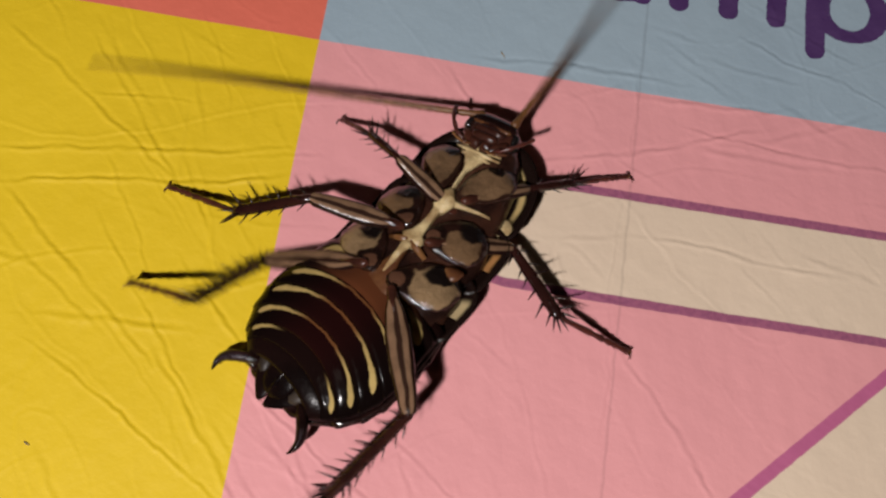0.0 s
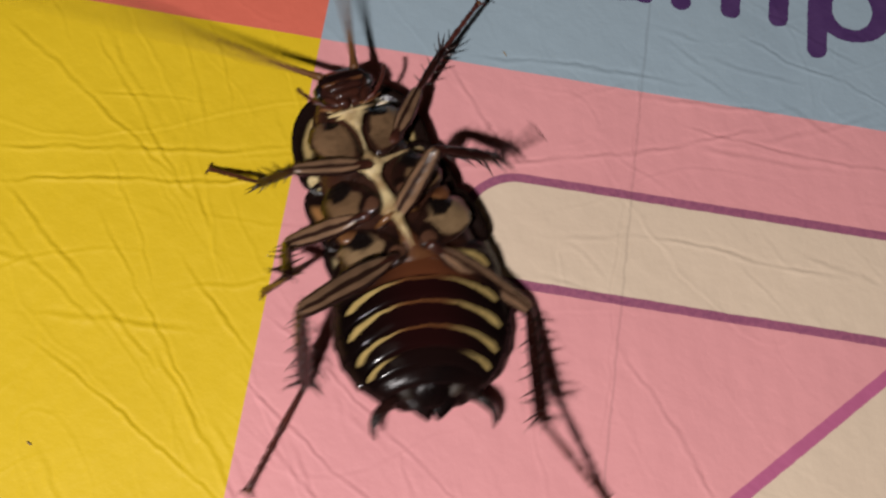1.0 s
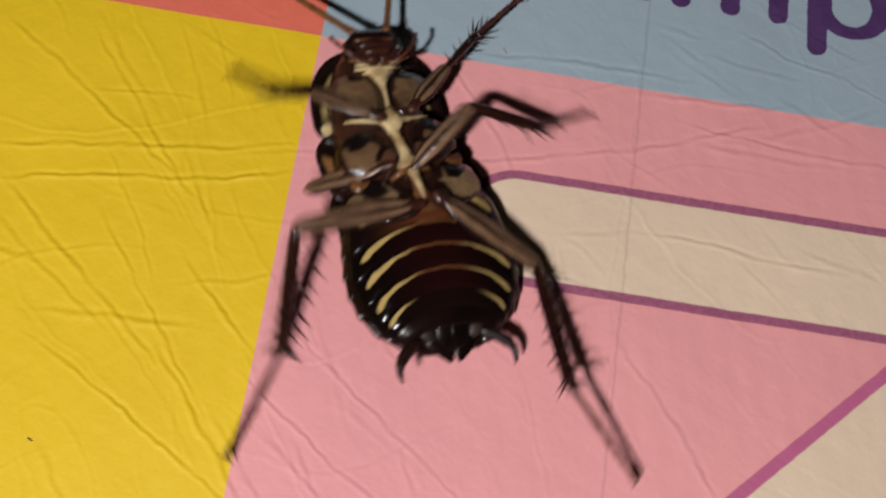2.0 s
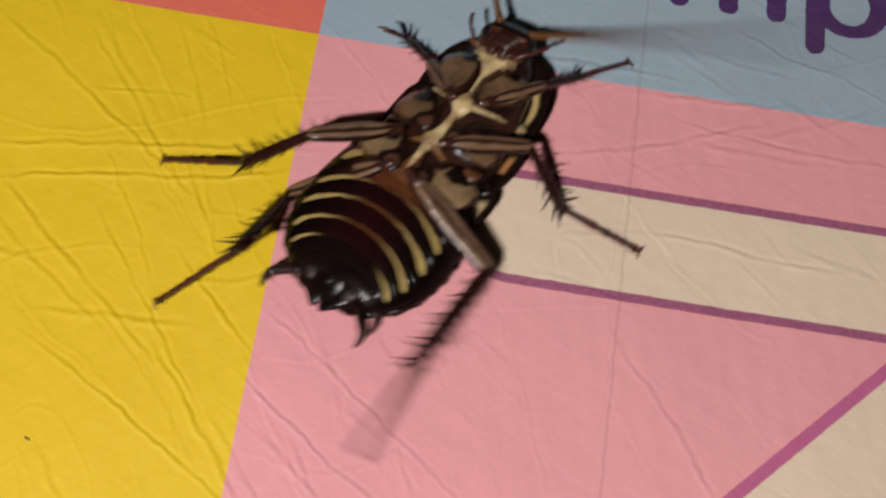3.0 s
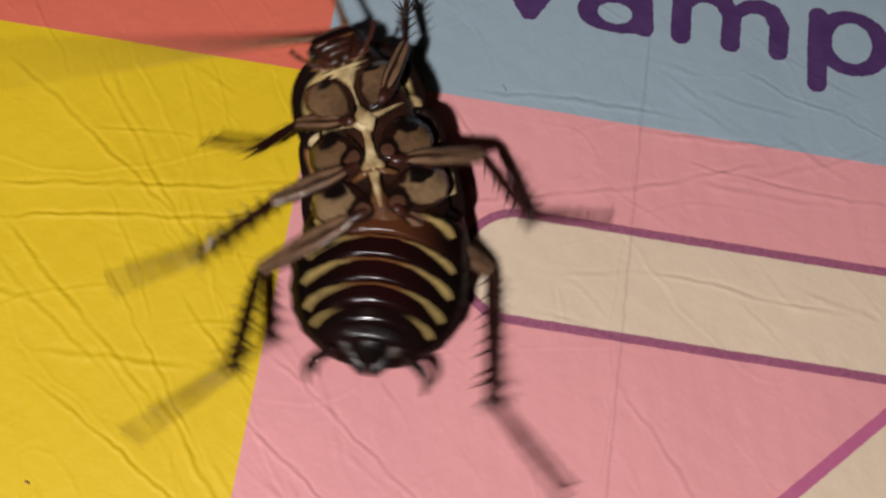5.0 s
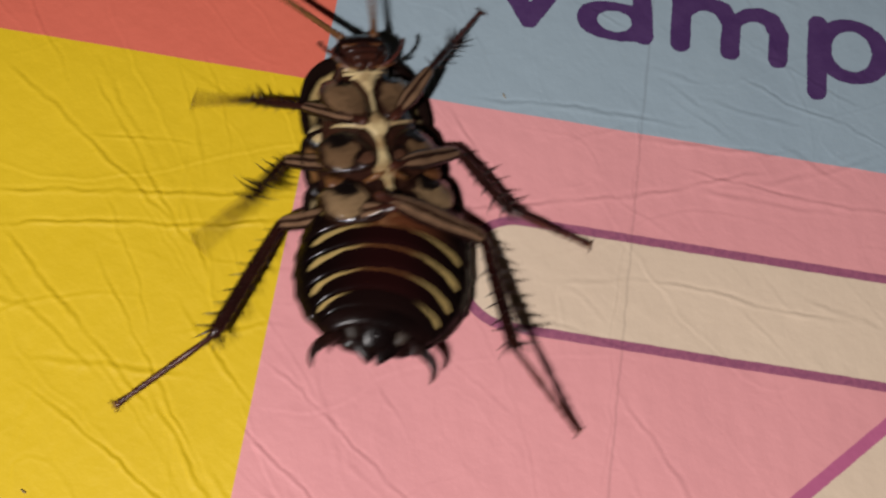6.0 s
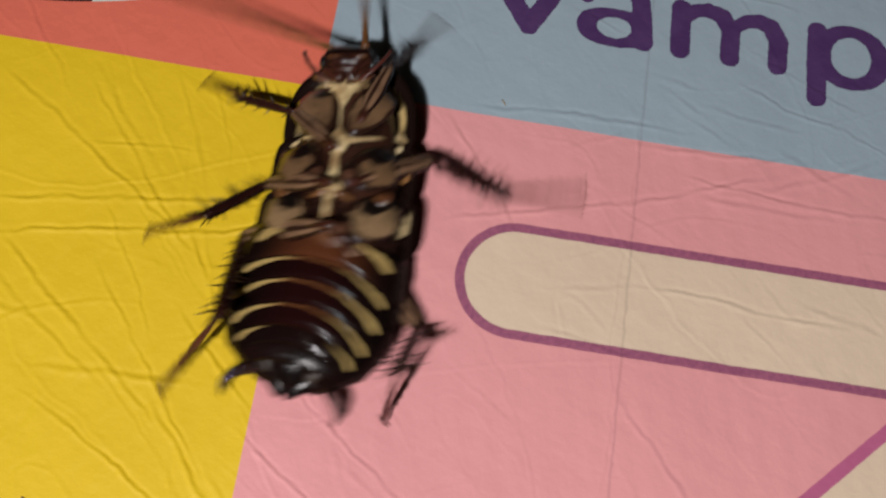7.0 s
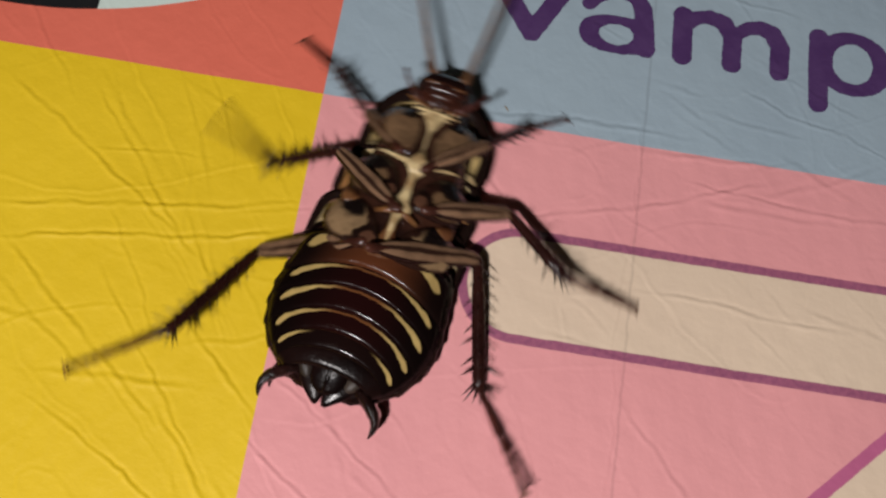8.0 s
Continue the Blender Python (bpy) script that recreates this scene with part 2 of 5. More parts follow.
def skin(bm, rings, closed=True, caps=True):
    """Faces between rings of points; uv: round, along."""
    uv = bm.loops.layers.uv.verify()
    vs = [[bm.verts.new(Vector(p) * MM) for p in r] for r in rings]
    k, rows = len(rings[0]), len(rings)
    span = k if closed else k - 1
    for i in range(rows - 1):
        for j in range(span):
            f = bm.faces.new((vs[i][j], vs[i][(j + 1) % k], vs[i + 1][(j + 1) % k], vs[i + 1][j]))
            for loop, (a, b) in zip(f.loops, ((j, i), (j + 1, i), (j + 1, i + 1), (j, i + 1))):
                loop[uv].uv = (a / span, b / (rows - 1))
    if caps and closed:
        for r, v in ((vs[0], 0.0), (vs[-1], 1.0)):
            f = bm.faces.new(r)
            for j, loop in enumerate(f.loops):
                loop[uv].uv = (j / k, v)
    return vs


def loft(bm, sections, k=16, power=1.0):
    """A tube along y. Sections: (y, half width, up, down, x, z)."""
    rings = []
    for y, w, up, dn, x, z in sections:
        ring = []
        for j in range(k):
            a = 2 * math.pi * j / k
            c, s = math.cos(a), math.sin(a)
            c, s = math.copysign(abs(c) ** power, c), math.copysign(abs(s) ** power, s)
            ring.append((x + w * c, y, z + (up if s > 0 else dn) * s))
        rings.append(ring)
    skin(bm, rings)
    return bm


def rod(bm, points, radii, k=8):
    """A round rod through points, flattened by nothing."""
    rings = []
    for i, p in enumerate(points):
        a, b = Vector(points[max(i - 1, 0)]), Vector(points[min(i + 1, len(points) - 1)])
        m = (b - a).to_track_quat("Y", "Z").to_matrix()
        rings.append([Vector(p) + m @ Vector((radii[i] * math.cos(t), 0, radii[i] * math.sin(t)))
                      for t in (2 * math.pi * j / k for j in range(k))])
    skin(bm, rings)
    return bm


def disc(bm, cy, hw, front, back, rim, thick, k=48, rings=10, squareness=1.0):
    """A domed shield that lies on its back: low in the middle, its rim raised. uv: round, radius."""
    top, low = [], []
    for i in range(rings + 1):
        r = max(i / rings, 0.02)
        a_top, a_low = [], []
        for j in range(k):
            t = 2 * math.pi * j / k
            c, s = math.cos(t), math.sin(t)
            c, s = math.copysign(abs(c) ** squareness, c), math.copysign(abs(s) ** squareness, s)
            x, y = hw * r * c, cy + r * s * (front if s > 0 else back)
            z = rim * r ** 2.6
            a_top.append((x, y, z + thick))
            a_low.append((x, y, z))
        top.append(a_top)
        low.append(a_low)
    skin(bm, top + low[::-1][:1] + low[::-1])
    uv = bm.loops.layers.uv.verify()
    rows = 2 * rings + 2
    for f in bm.faces:
        for loop in f.loops:
            v = loop[uv].uv[1] * rows
            loop[uv].uv[1] = min(1.0, v / rings)
    return bm


def smooth_curve(keys, t):
    """Values between keyed rows (t first), gliding through them."""
    if t <= keys[0][0]:
        return list(keys[0][1:])
    if t >= keys[-1][0]:
        return list(keys[-1][1:])
    i = max(k for k in range(len(keys) - 1) if keys[k][0] <= t)
    a, b = keys[i], keys[i + 1]
    p, q = keys[max(i - 1, 0)], keys[min(i + 2, len(keys) - 1)]
    h = b[0] - a[0]
    u = (t - a[0]) / h
    out = []
    for c in range(1, len(a)):
        ma = 0.7 * (b[c] - p[c]) / max(b[0] - p[0], 1e-6) * h
        mb = 0.7 * (q[c] - a[c]) / max(q[0] - a[0], 1e-6) * h
        out.append((2 * u ** 3 - 3 * u ** 2 + 1) * a[c] + (u ** 3 - 2 * u ** 2 + u) * ma
                   + (-2 * u ** 3 + 3 * u ** 2) * b[c] + (u ** 3 - u ** 2) * mb)
    return out


# ---- the room ----
def slab(name, size, at, material, label):
    bm = bmesh.new()
    bmesh.ops.create_cube(bm, size=1.0, matrix=Matrix.Translation(at) @ Matrix.Diagonal((*size, 1)))
    return tagged(part(name, bm, material, None, label, False), category="", kind="structure")


slab("floor", (4.4, 4.4, 0.1), (0, 0, -0.058), TILE, "brown tiled floor under the play mat")
slab("ceiling", (4.4, 4.4, 0.1), (0, 0, 2.45), PLASTER, "plain plastered ceiling")
for wall, size, at in (("wall_north", (4.4, 0.1, 2.5), (0, 2.15, 1.2)), ("wall_south", (4.4, 0.1, 2.5), (0, -2.15, 1.2)),
                       ("wall_east", (0.1, 4.2, 2.5), (2.15, 0, 1.2)), ("wall_west", (0.1, 4.2, 2.5), (-2.15, 0, 1.2))):
    slab(wall, size, at, PLASTER, "plain plastered wall of the dim room")


# ---- the play mat ----
# the long creases of the vinyl, end to end in millimetres; the last one is the fold of the mat
CREASES = (
    (-34.2, 2.4, -13.9, 6.1),
    (-33.4, -0.3, -13.4, 3.8),
    (-35.7, 12.3, -19.8, 1.5),
    (-29.4, 12.2, -20.8, 2.2),
    (-33.4, -0.4, -20.0, -11.7),
    (-25.3, -2.2, -14.5, -16.5),
    (-32.4, -3.9, -24.6, -9.6),
    (-27.6, -12.0, -12.8, -20.6),
    (-19.2, -11.6, -11.7, -20.4),
    (-18.5, -4.2, -13.1, -9.8),
    (-12.5, -12.6, -2.5, -19.0),
    (-11.1, -7.6, -4.1, -12.5),
    (-4.1, -12.5, 3.2, -18.1),
    (-11.5, -15.5, -6.0, -19.5),
    (14.5, -6.6, 21.3, -15.3),
    (-0.4, 6.7, 16.5, 11.2),
    (16.5, 11.2, 23.1, 14.2),
    (18.2, 13.2, 33.5, 12.1),
    (-1.5, 15.0, 3.7, 7.4),
    (0.9, 16.9, 16.5, 16.9),
    (21.3, 22.3, 30.3, 19.4),
    (30.3, 19.4, 35.0, 16.7),
    (16.6, 3.5, 28.9, 2.8),
    (13.5, 23.0, 12.9, -12.2),
)


def wrinkles():
    """The long creases, and short ones that run about like them."""
    rng = random.Random(11)
    out = []
    for c in CREASES[:-1]:
        soft = 1.0 if c[0] < -12 else 0.72
        out.append((*c, soft * rng.uniform(0.042, 0.064), rng.uniform(0.15, 0.22)))
    out.append((*CREASES[-1], 0.016, 0.12))
    for x0, x1, y0, y1, turn, count in ((-45, -12, -24, 16, -55, 24), (-12, 6, -26, -4, -48, 9), (6, 40, -26, 14, -12, 7), (6, 40, 6, 16, 18, 8), (-10, 40, 16, 34, -18, 14), (-45, -12, -10, 14, 0, 10)):
        for _ in range(count):
            a = radians(rng.gauss(turn, 12))
            x, y, length = rng.uniform(x0, x1), rng.uniform(y0, y1), rng.uniform(2.5, 11)
            out.append((x, y, x + length * math.cos(a), y + length * math.sin(a), rng.uniform(0.012, 0.036), rng.uniform(0.15, 0.25)))
    return out


ALL_CREASES = wrinkles()


def ripple(x, y, seed, size, count=14):
    """A smooth uneven field between about -1 and 1."""
    rng = np.random.RandomState(seed)
    total = np.zeros_like(x)
    for _ in range(count):
        a, f, p = rng.rand() * 6.283, rng.uniform(0.6, 1.6) / size, rng.rand() * 6.283
        total += np.sin((x * math.cos(a) + y * math.sin(a)) * f * 6.283 + p)
    return total / math.sqrt(count)


def crumple(x, y, seed, size, turn, spread, width):
    """A net of sharp creases that run about one way, bend and cross; 0 to about 1, bright side and dark side."""
    rng = np.random.RandomState(seed)
    f, fx, fy = np.zeros_like(x), np.zeros_like(x), np.zeros_like(x)
    for _ in range(9):
        a = radians(turn + 90 + spread * rng.randn())
        k, p = 6.283 * rng.uniform(0.5, 1.5) / size, rng.rand() * 6.283
        kx, ky = k * math.cos(a), k * math.sin(a)
        w = x * kx + y * ky + p
        f += np.sin(w)
        fx += np.cos(w) * kx
        fy += np.cos(w) * ky
    steep = np.hypot(fx, fy)
    d = f / np.maximum(steep, 0.4)
    shown = 1 / (1 + np.exp(-3.5 * (ripple(x, y, seed + 50, size * 1.6) - 0.15)))
    return shown * (np.exp(-(d / width) ** 2) - 0.6 * np.exp(-((d - 1.8 * width) / width) ** 2) + 0.2 * np.tanh(d / (3 * width)) * np.exp(-(d / (8 * width)) ** 2))


def mat_height(x, y):
    """Height of the vinyl over its plane, in millimetres."""
    wx = x + 0.10 * ripple(x, y, 1, 4.0) + 0.3 * ripple(x, y, 5, 22.0) + 0.035 * ripple(x, y, 7, 1.3)
    wy = y + 0.10 * ripple(x, y, 2, 4.0) + 0.3 * ripple(x, y, 6, 22.0) + 0.035 * ripple(x, y, 8, 1.3)
    z = 0.04 * ripple(x, y, 3, 16.0) + 0.012 * ripple(x, y, 4, 3.0) + 0.0022 * ripple(x, y, 9, 0.9)
    rough = 0.5 + 0.5 / (1 + np.exp((x + 11.0) / 2.0))
    z += rough * (0.036 * crumple(wx, wy, 21, 13.0, -55, 16, 0.17) + 0.028 * crumple(wx, wy, 22, 15.0, 6, 15, 0.17) + 0.016 * crumple(wx, wy, 23, 11.0, -38, 15, 0.16))
    for x0, y0, x1, y1, depth, width in ALL_CREASES:
        ux, uy = x1 - x0, y1 - y0
        length = math.hypot(ux, uy)
        ux, uy = ux / length, uy / length
        near = (x > min(x0, x1) - 3) & (x < max(x0, x1) + 3) & (y > min(y0, y1) - 3) & (y < max(y0, y1) + 3)
        px, py = wx[near], wy[near]
        s = (px - x0) * ux + (py - y0) * uy
        d = (py - y0) * ux - (px - x0) * uy
        ends = 1 / (1 + np.exp(-np.clip(s / 0.7, -30, 30))) / (1 + np.exp(-np.clip((length - s) / 0.7, -30, 30)))
        uneven = 1 + 0.45 * np.sin(s * 0.9 + x0) * np.cos(s * 0.37 + y0)
        z[near] += ends * depth * uneven * (np.exp(-(d / width) ** 2) - 0.7 * np.exp(-((d - 1.7 * width) / width) ** 2) + 0.25 * np.exp(-(d / (5 * width)) ** 2))
    return z


def axis(lo, hi, step, reach):
    out = [lo - reach, lo - reach * 0.6, lo - reach * 0.3, lo - reach * 0.12, lo - 4]
    return np.array(out + list(np.arange(lo, hi + step / 2, step)) + [hi + 4, hi + reach * 0.12, hi + reach * 0.3, hi + reach * 0.6, hi + reach])


def play_mat():
    root = new("play_mat")
    root.location = (0, 0, -0.008)
    xs, ys = axis(-44, 38, 0.1, 150), axis(-24, 34, 0.1, 150)
    gx, gy = np.meshgrid(xs, ys)
    gz = mat_height(gx, gy)
    nx, ny = len(xs), len(ys)
    verts = np.stack([gx, gy, gz + 8.0], -1).reshape(-1, 3) * MM
    i = (np.arange(ny - 1)[:, None] * nx + np.arange(nx - 1)[None]).reshape(-1)
    faces = np.stack([i, i + 1, i + nx + 1, i + nx], -1)
    mesh = bpy.data.meshes.new("cover")
    mesh.from_pydata(verts.tolist(), [], faces.tolist())
    mesh.materials.append(VINYL)
    mesh.polygons.foreach_set("use_smooth", [True] * len(mesh.polygons))
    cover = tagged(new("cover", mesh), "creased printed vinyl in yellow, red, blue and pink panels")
    cover.parent = root
    bm = bmesh.new()
    w, h = xs[-1] - xs[0], ys[-1] - ys[0]
    bmesh.ops.create_cube(bm, size=1.0, matrix=Matrix.Translation(((xs[0] + xs[-1]) / 2 * MM, (ys[0] + ys[-1]) / 2 * MM, 0.0038))
                          @ Matrix.Diagonal((w * MM, h * MM, 0.0072, 1)))
    bmesh.ops.bevel(bm, geom=bm.edges[:], offset=0.002, segments=3, affect="EDGES")
    part("padding", bm, FOAM, root, "pale foam filling of the mat")
    for char, strokes in LETTERS.items():
        letter(char, strokes, root)
    return tagged(root, "padded vinyl play mat with coloured printed panels and purple word", "play mat")


def ring_stroke(cx, cy, rx, ry, wide, thin, start=0.0, end=360.0):
    """A bowl of a letter: points x, y and half width, wide at its sides and thin above and below."""
    out = []
    for i in range(33):
        t = radians(start + (end - start) * i / 32)
        c = math.cos(t)
        out.append((cx + rx * c, cy + ry * math.sin(t), thin + (wide - thin) * c * c))
    return out


# strokes of the printed word, in millimetres: x, y, half width
LETTERS = {
    "v": [[(-0.35, 30.2, 0.83), (3.4, 24.75, 0.8)], [(3.4, 24.75, 0.8), (6.35, 30.7, 0.83)]],
    "a": [[(12.48, 28.7, 0.8), (12.95, 24.9, 0.82)], ring_stroke(10.42, 25.88, 2.32, 1.42, 0.86, 0.42),
          [(7.9, 28.5, 0.62), (8.5, 29.3, 0.62), (9.6, 29.95, 0.62), (10.9, 30.1, 0.62), (11.9, 29.7, 0.68), (12.48, 28.7, 0.8)]],
    "m": [[(15.87, 28.82, 0.83), (16.01, 24.77, 0.83)], [(20.17, 27.42, 0.83), (20.17, 24.77, 0.83)], [(24.23, 27.12, 0.83), (24.17, 24.77, 0.83)],
          [(16.05, 27.62, 0.6), (16.95, 28.72, 0.62), (18.15, 29.02, 0.68), (19.35, 28.67, 0.78), (20.17, 27.42, 0.83)],
          [(20.25, 27.42, 0.55), (21.35, 28.52, 0.62), (22.5, 28.77, 0.7), (23.55, 28.37, 0.8), (24.23, 27.12, 0.83)]],
    "p": [[(27.45, 28.75, 0.83), (27.5, 22.4, 0.83)], ring_stroke(30.35, 26.65, 2.55, 2.5, 0.84, 0.58)],
}


def ink_depth(x, y, strokes):
    """How far a place lies inside the strokes of a letter (millimetres)."""
    depth = np.full_like(x, -9.0)
    for stroke in strokes:
        for (x0, y0, r0), (x1, y1, r1) in zip(stroke, stroke[1:]):
            ux, uy = x1 - x0, y1 - y0
            f = np.clip(((x - x0) * ux + (y - y0) * uy) / (ux * ux + uy * uy + 1e-9), 0, 1)
            depth = np.maximum(depth, r0 + (r1 - r0) * f - np.hypot(x - x0 - f * ux, y - y0 - f * uy))
    return depth


def letter(char, strokes, root):
    """One printed letter: a fine sheet cut along the outline of its strokes, laid on the vinyl."""
    pts = np.array([p for stroke in strokes for p in stroke])
    xs = np.arange(pts[:, 0].min() - 1.2, pts[:, 0].max() + 1.2, 0.14)
    ys = np.arange(pts[:, 1].min() - 1.2, pts[:, 1].max() + 1.2, 0.14)
    gx, gy = np.meshgrid(xs, ys)
    d = ink_depth(gx, gy, strokes) + 0.03 * ripple(gx, gy, 31, 0.7)
    verts, index, faces = [], {}, []

    def corner(key, x, y):
        if key not in index:
            index[key] = len(verts)
            verts.append((x, y))
        return index[key]

    for j in range(len(ys) - 1):
        for i in range(len(xs) - 1):
            cell = ((j, i), (j, i + 1), (j + 1, i + 1), (j + 1, i))
            if max(d[c] for c in cell) <= 0:
                continue
            face = []
            for a, b in zip(cell, cell[1:] + cell[:1]):
                if d[a] > 0:
                    face.append(corner(a, gx[a], gy[a]))
                if (d[a] > 0) != (d[b] > 0):
                    lo, hi = min(a, b), max(a, b)
                    f = d[lo] / (d[lo] - d[hi])
                    face.append(corner((lo, hi), gx[lo] + f * (gx[hi] - gx[lo]), gy[lo] + f * (gy[hi] - gy[lo])))
            if len(face) > 2:
                faces.append(face)
    flat = np.array(verts)
    zs = mat_height(flat[:, 0], flat[:, 1]) + 8.02
    mesh = bpy.data.meshes.new("letter")
    mesh.from_pydata((np.column_stack([flat, zs]) * MM).tolist(), [], faces)
    mesh.materials.append(INK)
    mesh.polygons.foreach_set("use_smooth", [True] * len(mesh.polygons))
    ob = tagged(new("letter", mesh), "dark purple printed letter " + char)
    ob.parent = root


play_mat()


def crumb(points, radii, label):
    """A speck of dirt on the vinyl (millimetres)."""
    bm = bmesh.new()
    z = float(mat_height(np.array([points[0][0]]), np.array([points[0][1]]))[0])
    rod(bm, [(x, y, z + 0.06) for x, y in points], radii, 7)
    tagged(part("crumb", bm, DIRT, None, label), category="crumb", group="dirt on the mat")


DIRT = plain("dirt", (0.30, 0.21, 0.09), (0.20, 0.14, 0.07), 0.8, 1500.0)
crumb([(-26.52, -18.5), (-26.4, -18.58), (-26.22, -18.66), (-26.1, -18.7)], [0.02, 0.07, 0.08, 0.02], "tiny brown crumb lying on the yellow vinyl")
crumb([(2.05, 17.6), (2.2, 17.4), (2.35, 17.2), (2.42, 17.05)], [0.015, 0.045, 0.04, 0.015], "tiny dark fibre lying on the blue vinyl")


# ---- the cockroach, on its back: y to its head, z up from the mat to its belly ----
def profile(keys, y):
    """A width between keyed places (y rising)."""
    return float(np.interp(y, [k[0] for k in keys], [k[1] for k in keys]))


HALF = ((-11.2, 0.6), (-10.5, 2.0), (-9.8, 3.3), (-9.0, 4.35), (-8.2, 5.05), (-7.0, 5.75), (-5.6, 6.15), (-4.2, 6.25), (-2.0, 6.0), (0.0, 5.7), (1.5, 5.3))
PIVOT = 2.2


def belly_z(u, y):
    tall = profile(((-10.5, 0.9), (-8.5, 1.6), (-6.0, 2.15), (-3.0, 2.45), (0.5, 2.3)), y)
    return 1.75 + tall * math.sqrt(max(0.0, 1 - (0.97 * u) ** 2)) - PIVOT


def belly_plate(parent, y0, y1, drop0, drop1, material, step, label, reach=0.985):
    """One curved plate of the belly, between two bowed edges, its hind edge lapping over the next."""
    bm = bmesh.new()
    top, k, rows = [], 37, 7
    for i in range(rows):
        v = i / (rows - 1)
        ring = []
        for j in range(k):
            u = (-1 + 2 * j / (k - 1)) * reach
            y = (y0 + (y1 - y0) * v) - (drop0 + (drop1 - drop0) * v) * abs(u) ** 2.0
            x = u * profile(HALF, y)
            lip = step * (0.35 + 0.65 * v ** 0.7) * (1.0 if 0 < i < rows - 1 else 0.55)
            ring.append((x, y, belly_z(u, y) + lip))
        top.append(ring)
    low = [[(x, y, z - 0.32) for x, y, z in r] for r in top]
    skin(bm, top, closed=False)
    uv = bm.loops.layers.uv.verify()
    skin(bm, low, closed=False)
    bmesh.ops.remove_doubles(bm, verts=bm.verts, dist=1e-7)
    edges = [e for e in bm.edges if e.is_boundary]
    bmesh.ops.bridge_loops(bm, edges=edges)
    return part("sternite", bm, material, parent, label)


def cercus(parent, side):
    bm = bmesh.new()
    pts, rad = [], []
    for i in range(12):
        s = i / 11
        pts.append((side * (1.9 + 2.75 * s + 0.85 * math.sin(s * 3.1) - 0.55 * s * s), -9.3 - 3.0 * s, 2.3 - PIVOT + 0.35 * math.sin(3 * s)))
        rad.append(0.86 * (0.30 + 0.22 * math.sin(min(1, s * 1.6) * 2.4)) * (1 - 0.85 * s ** 3) * (1.0 + 0.08 * (i % 2)))
    rod(bm, pts, rad, 10)
    return part("cercus", bm, CERCUS, parent, "dark pointed tail feeler")


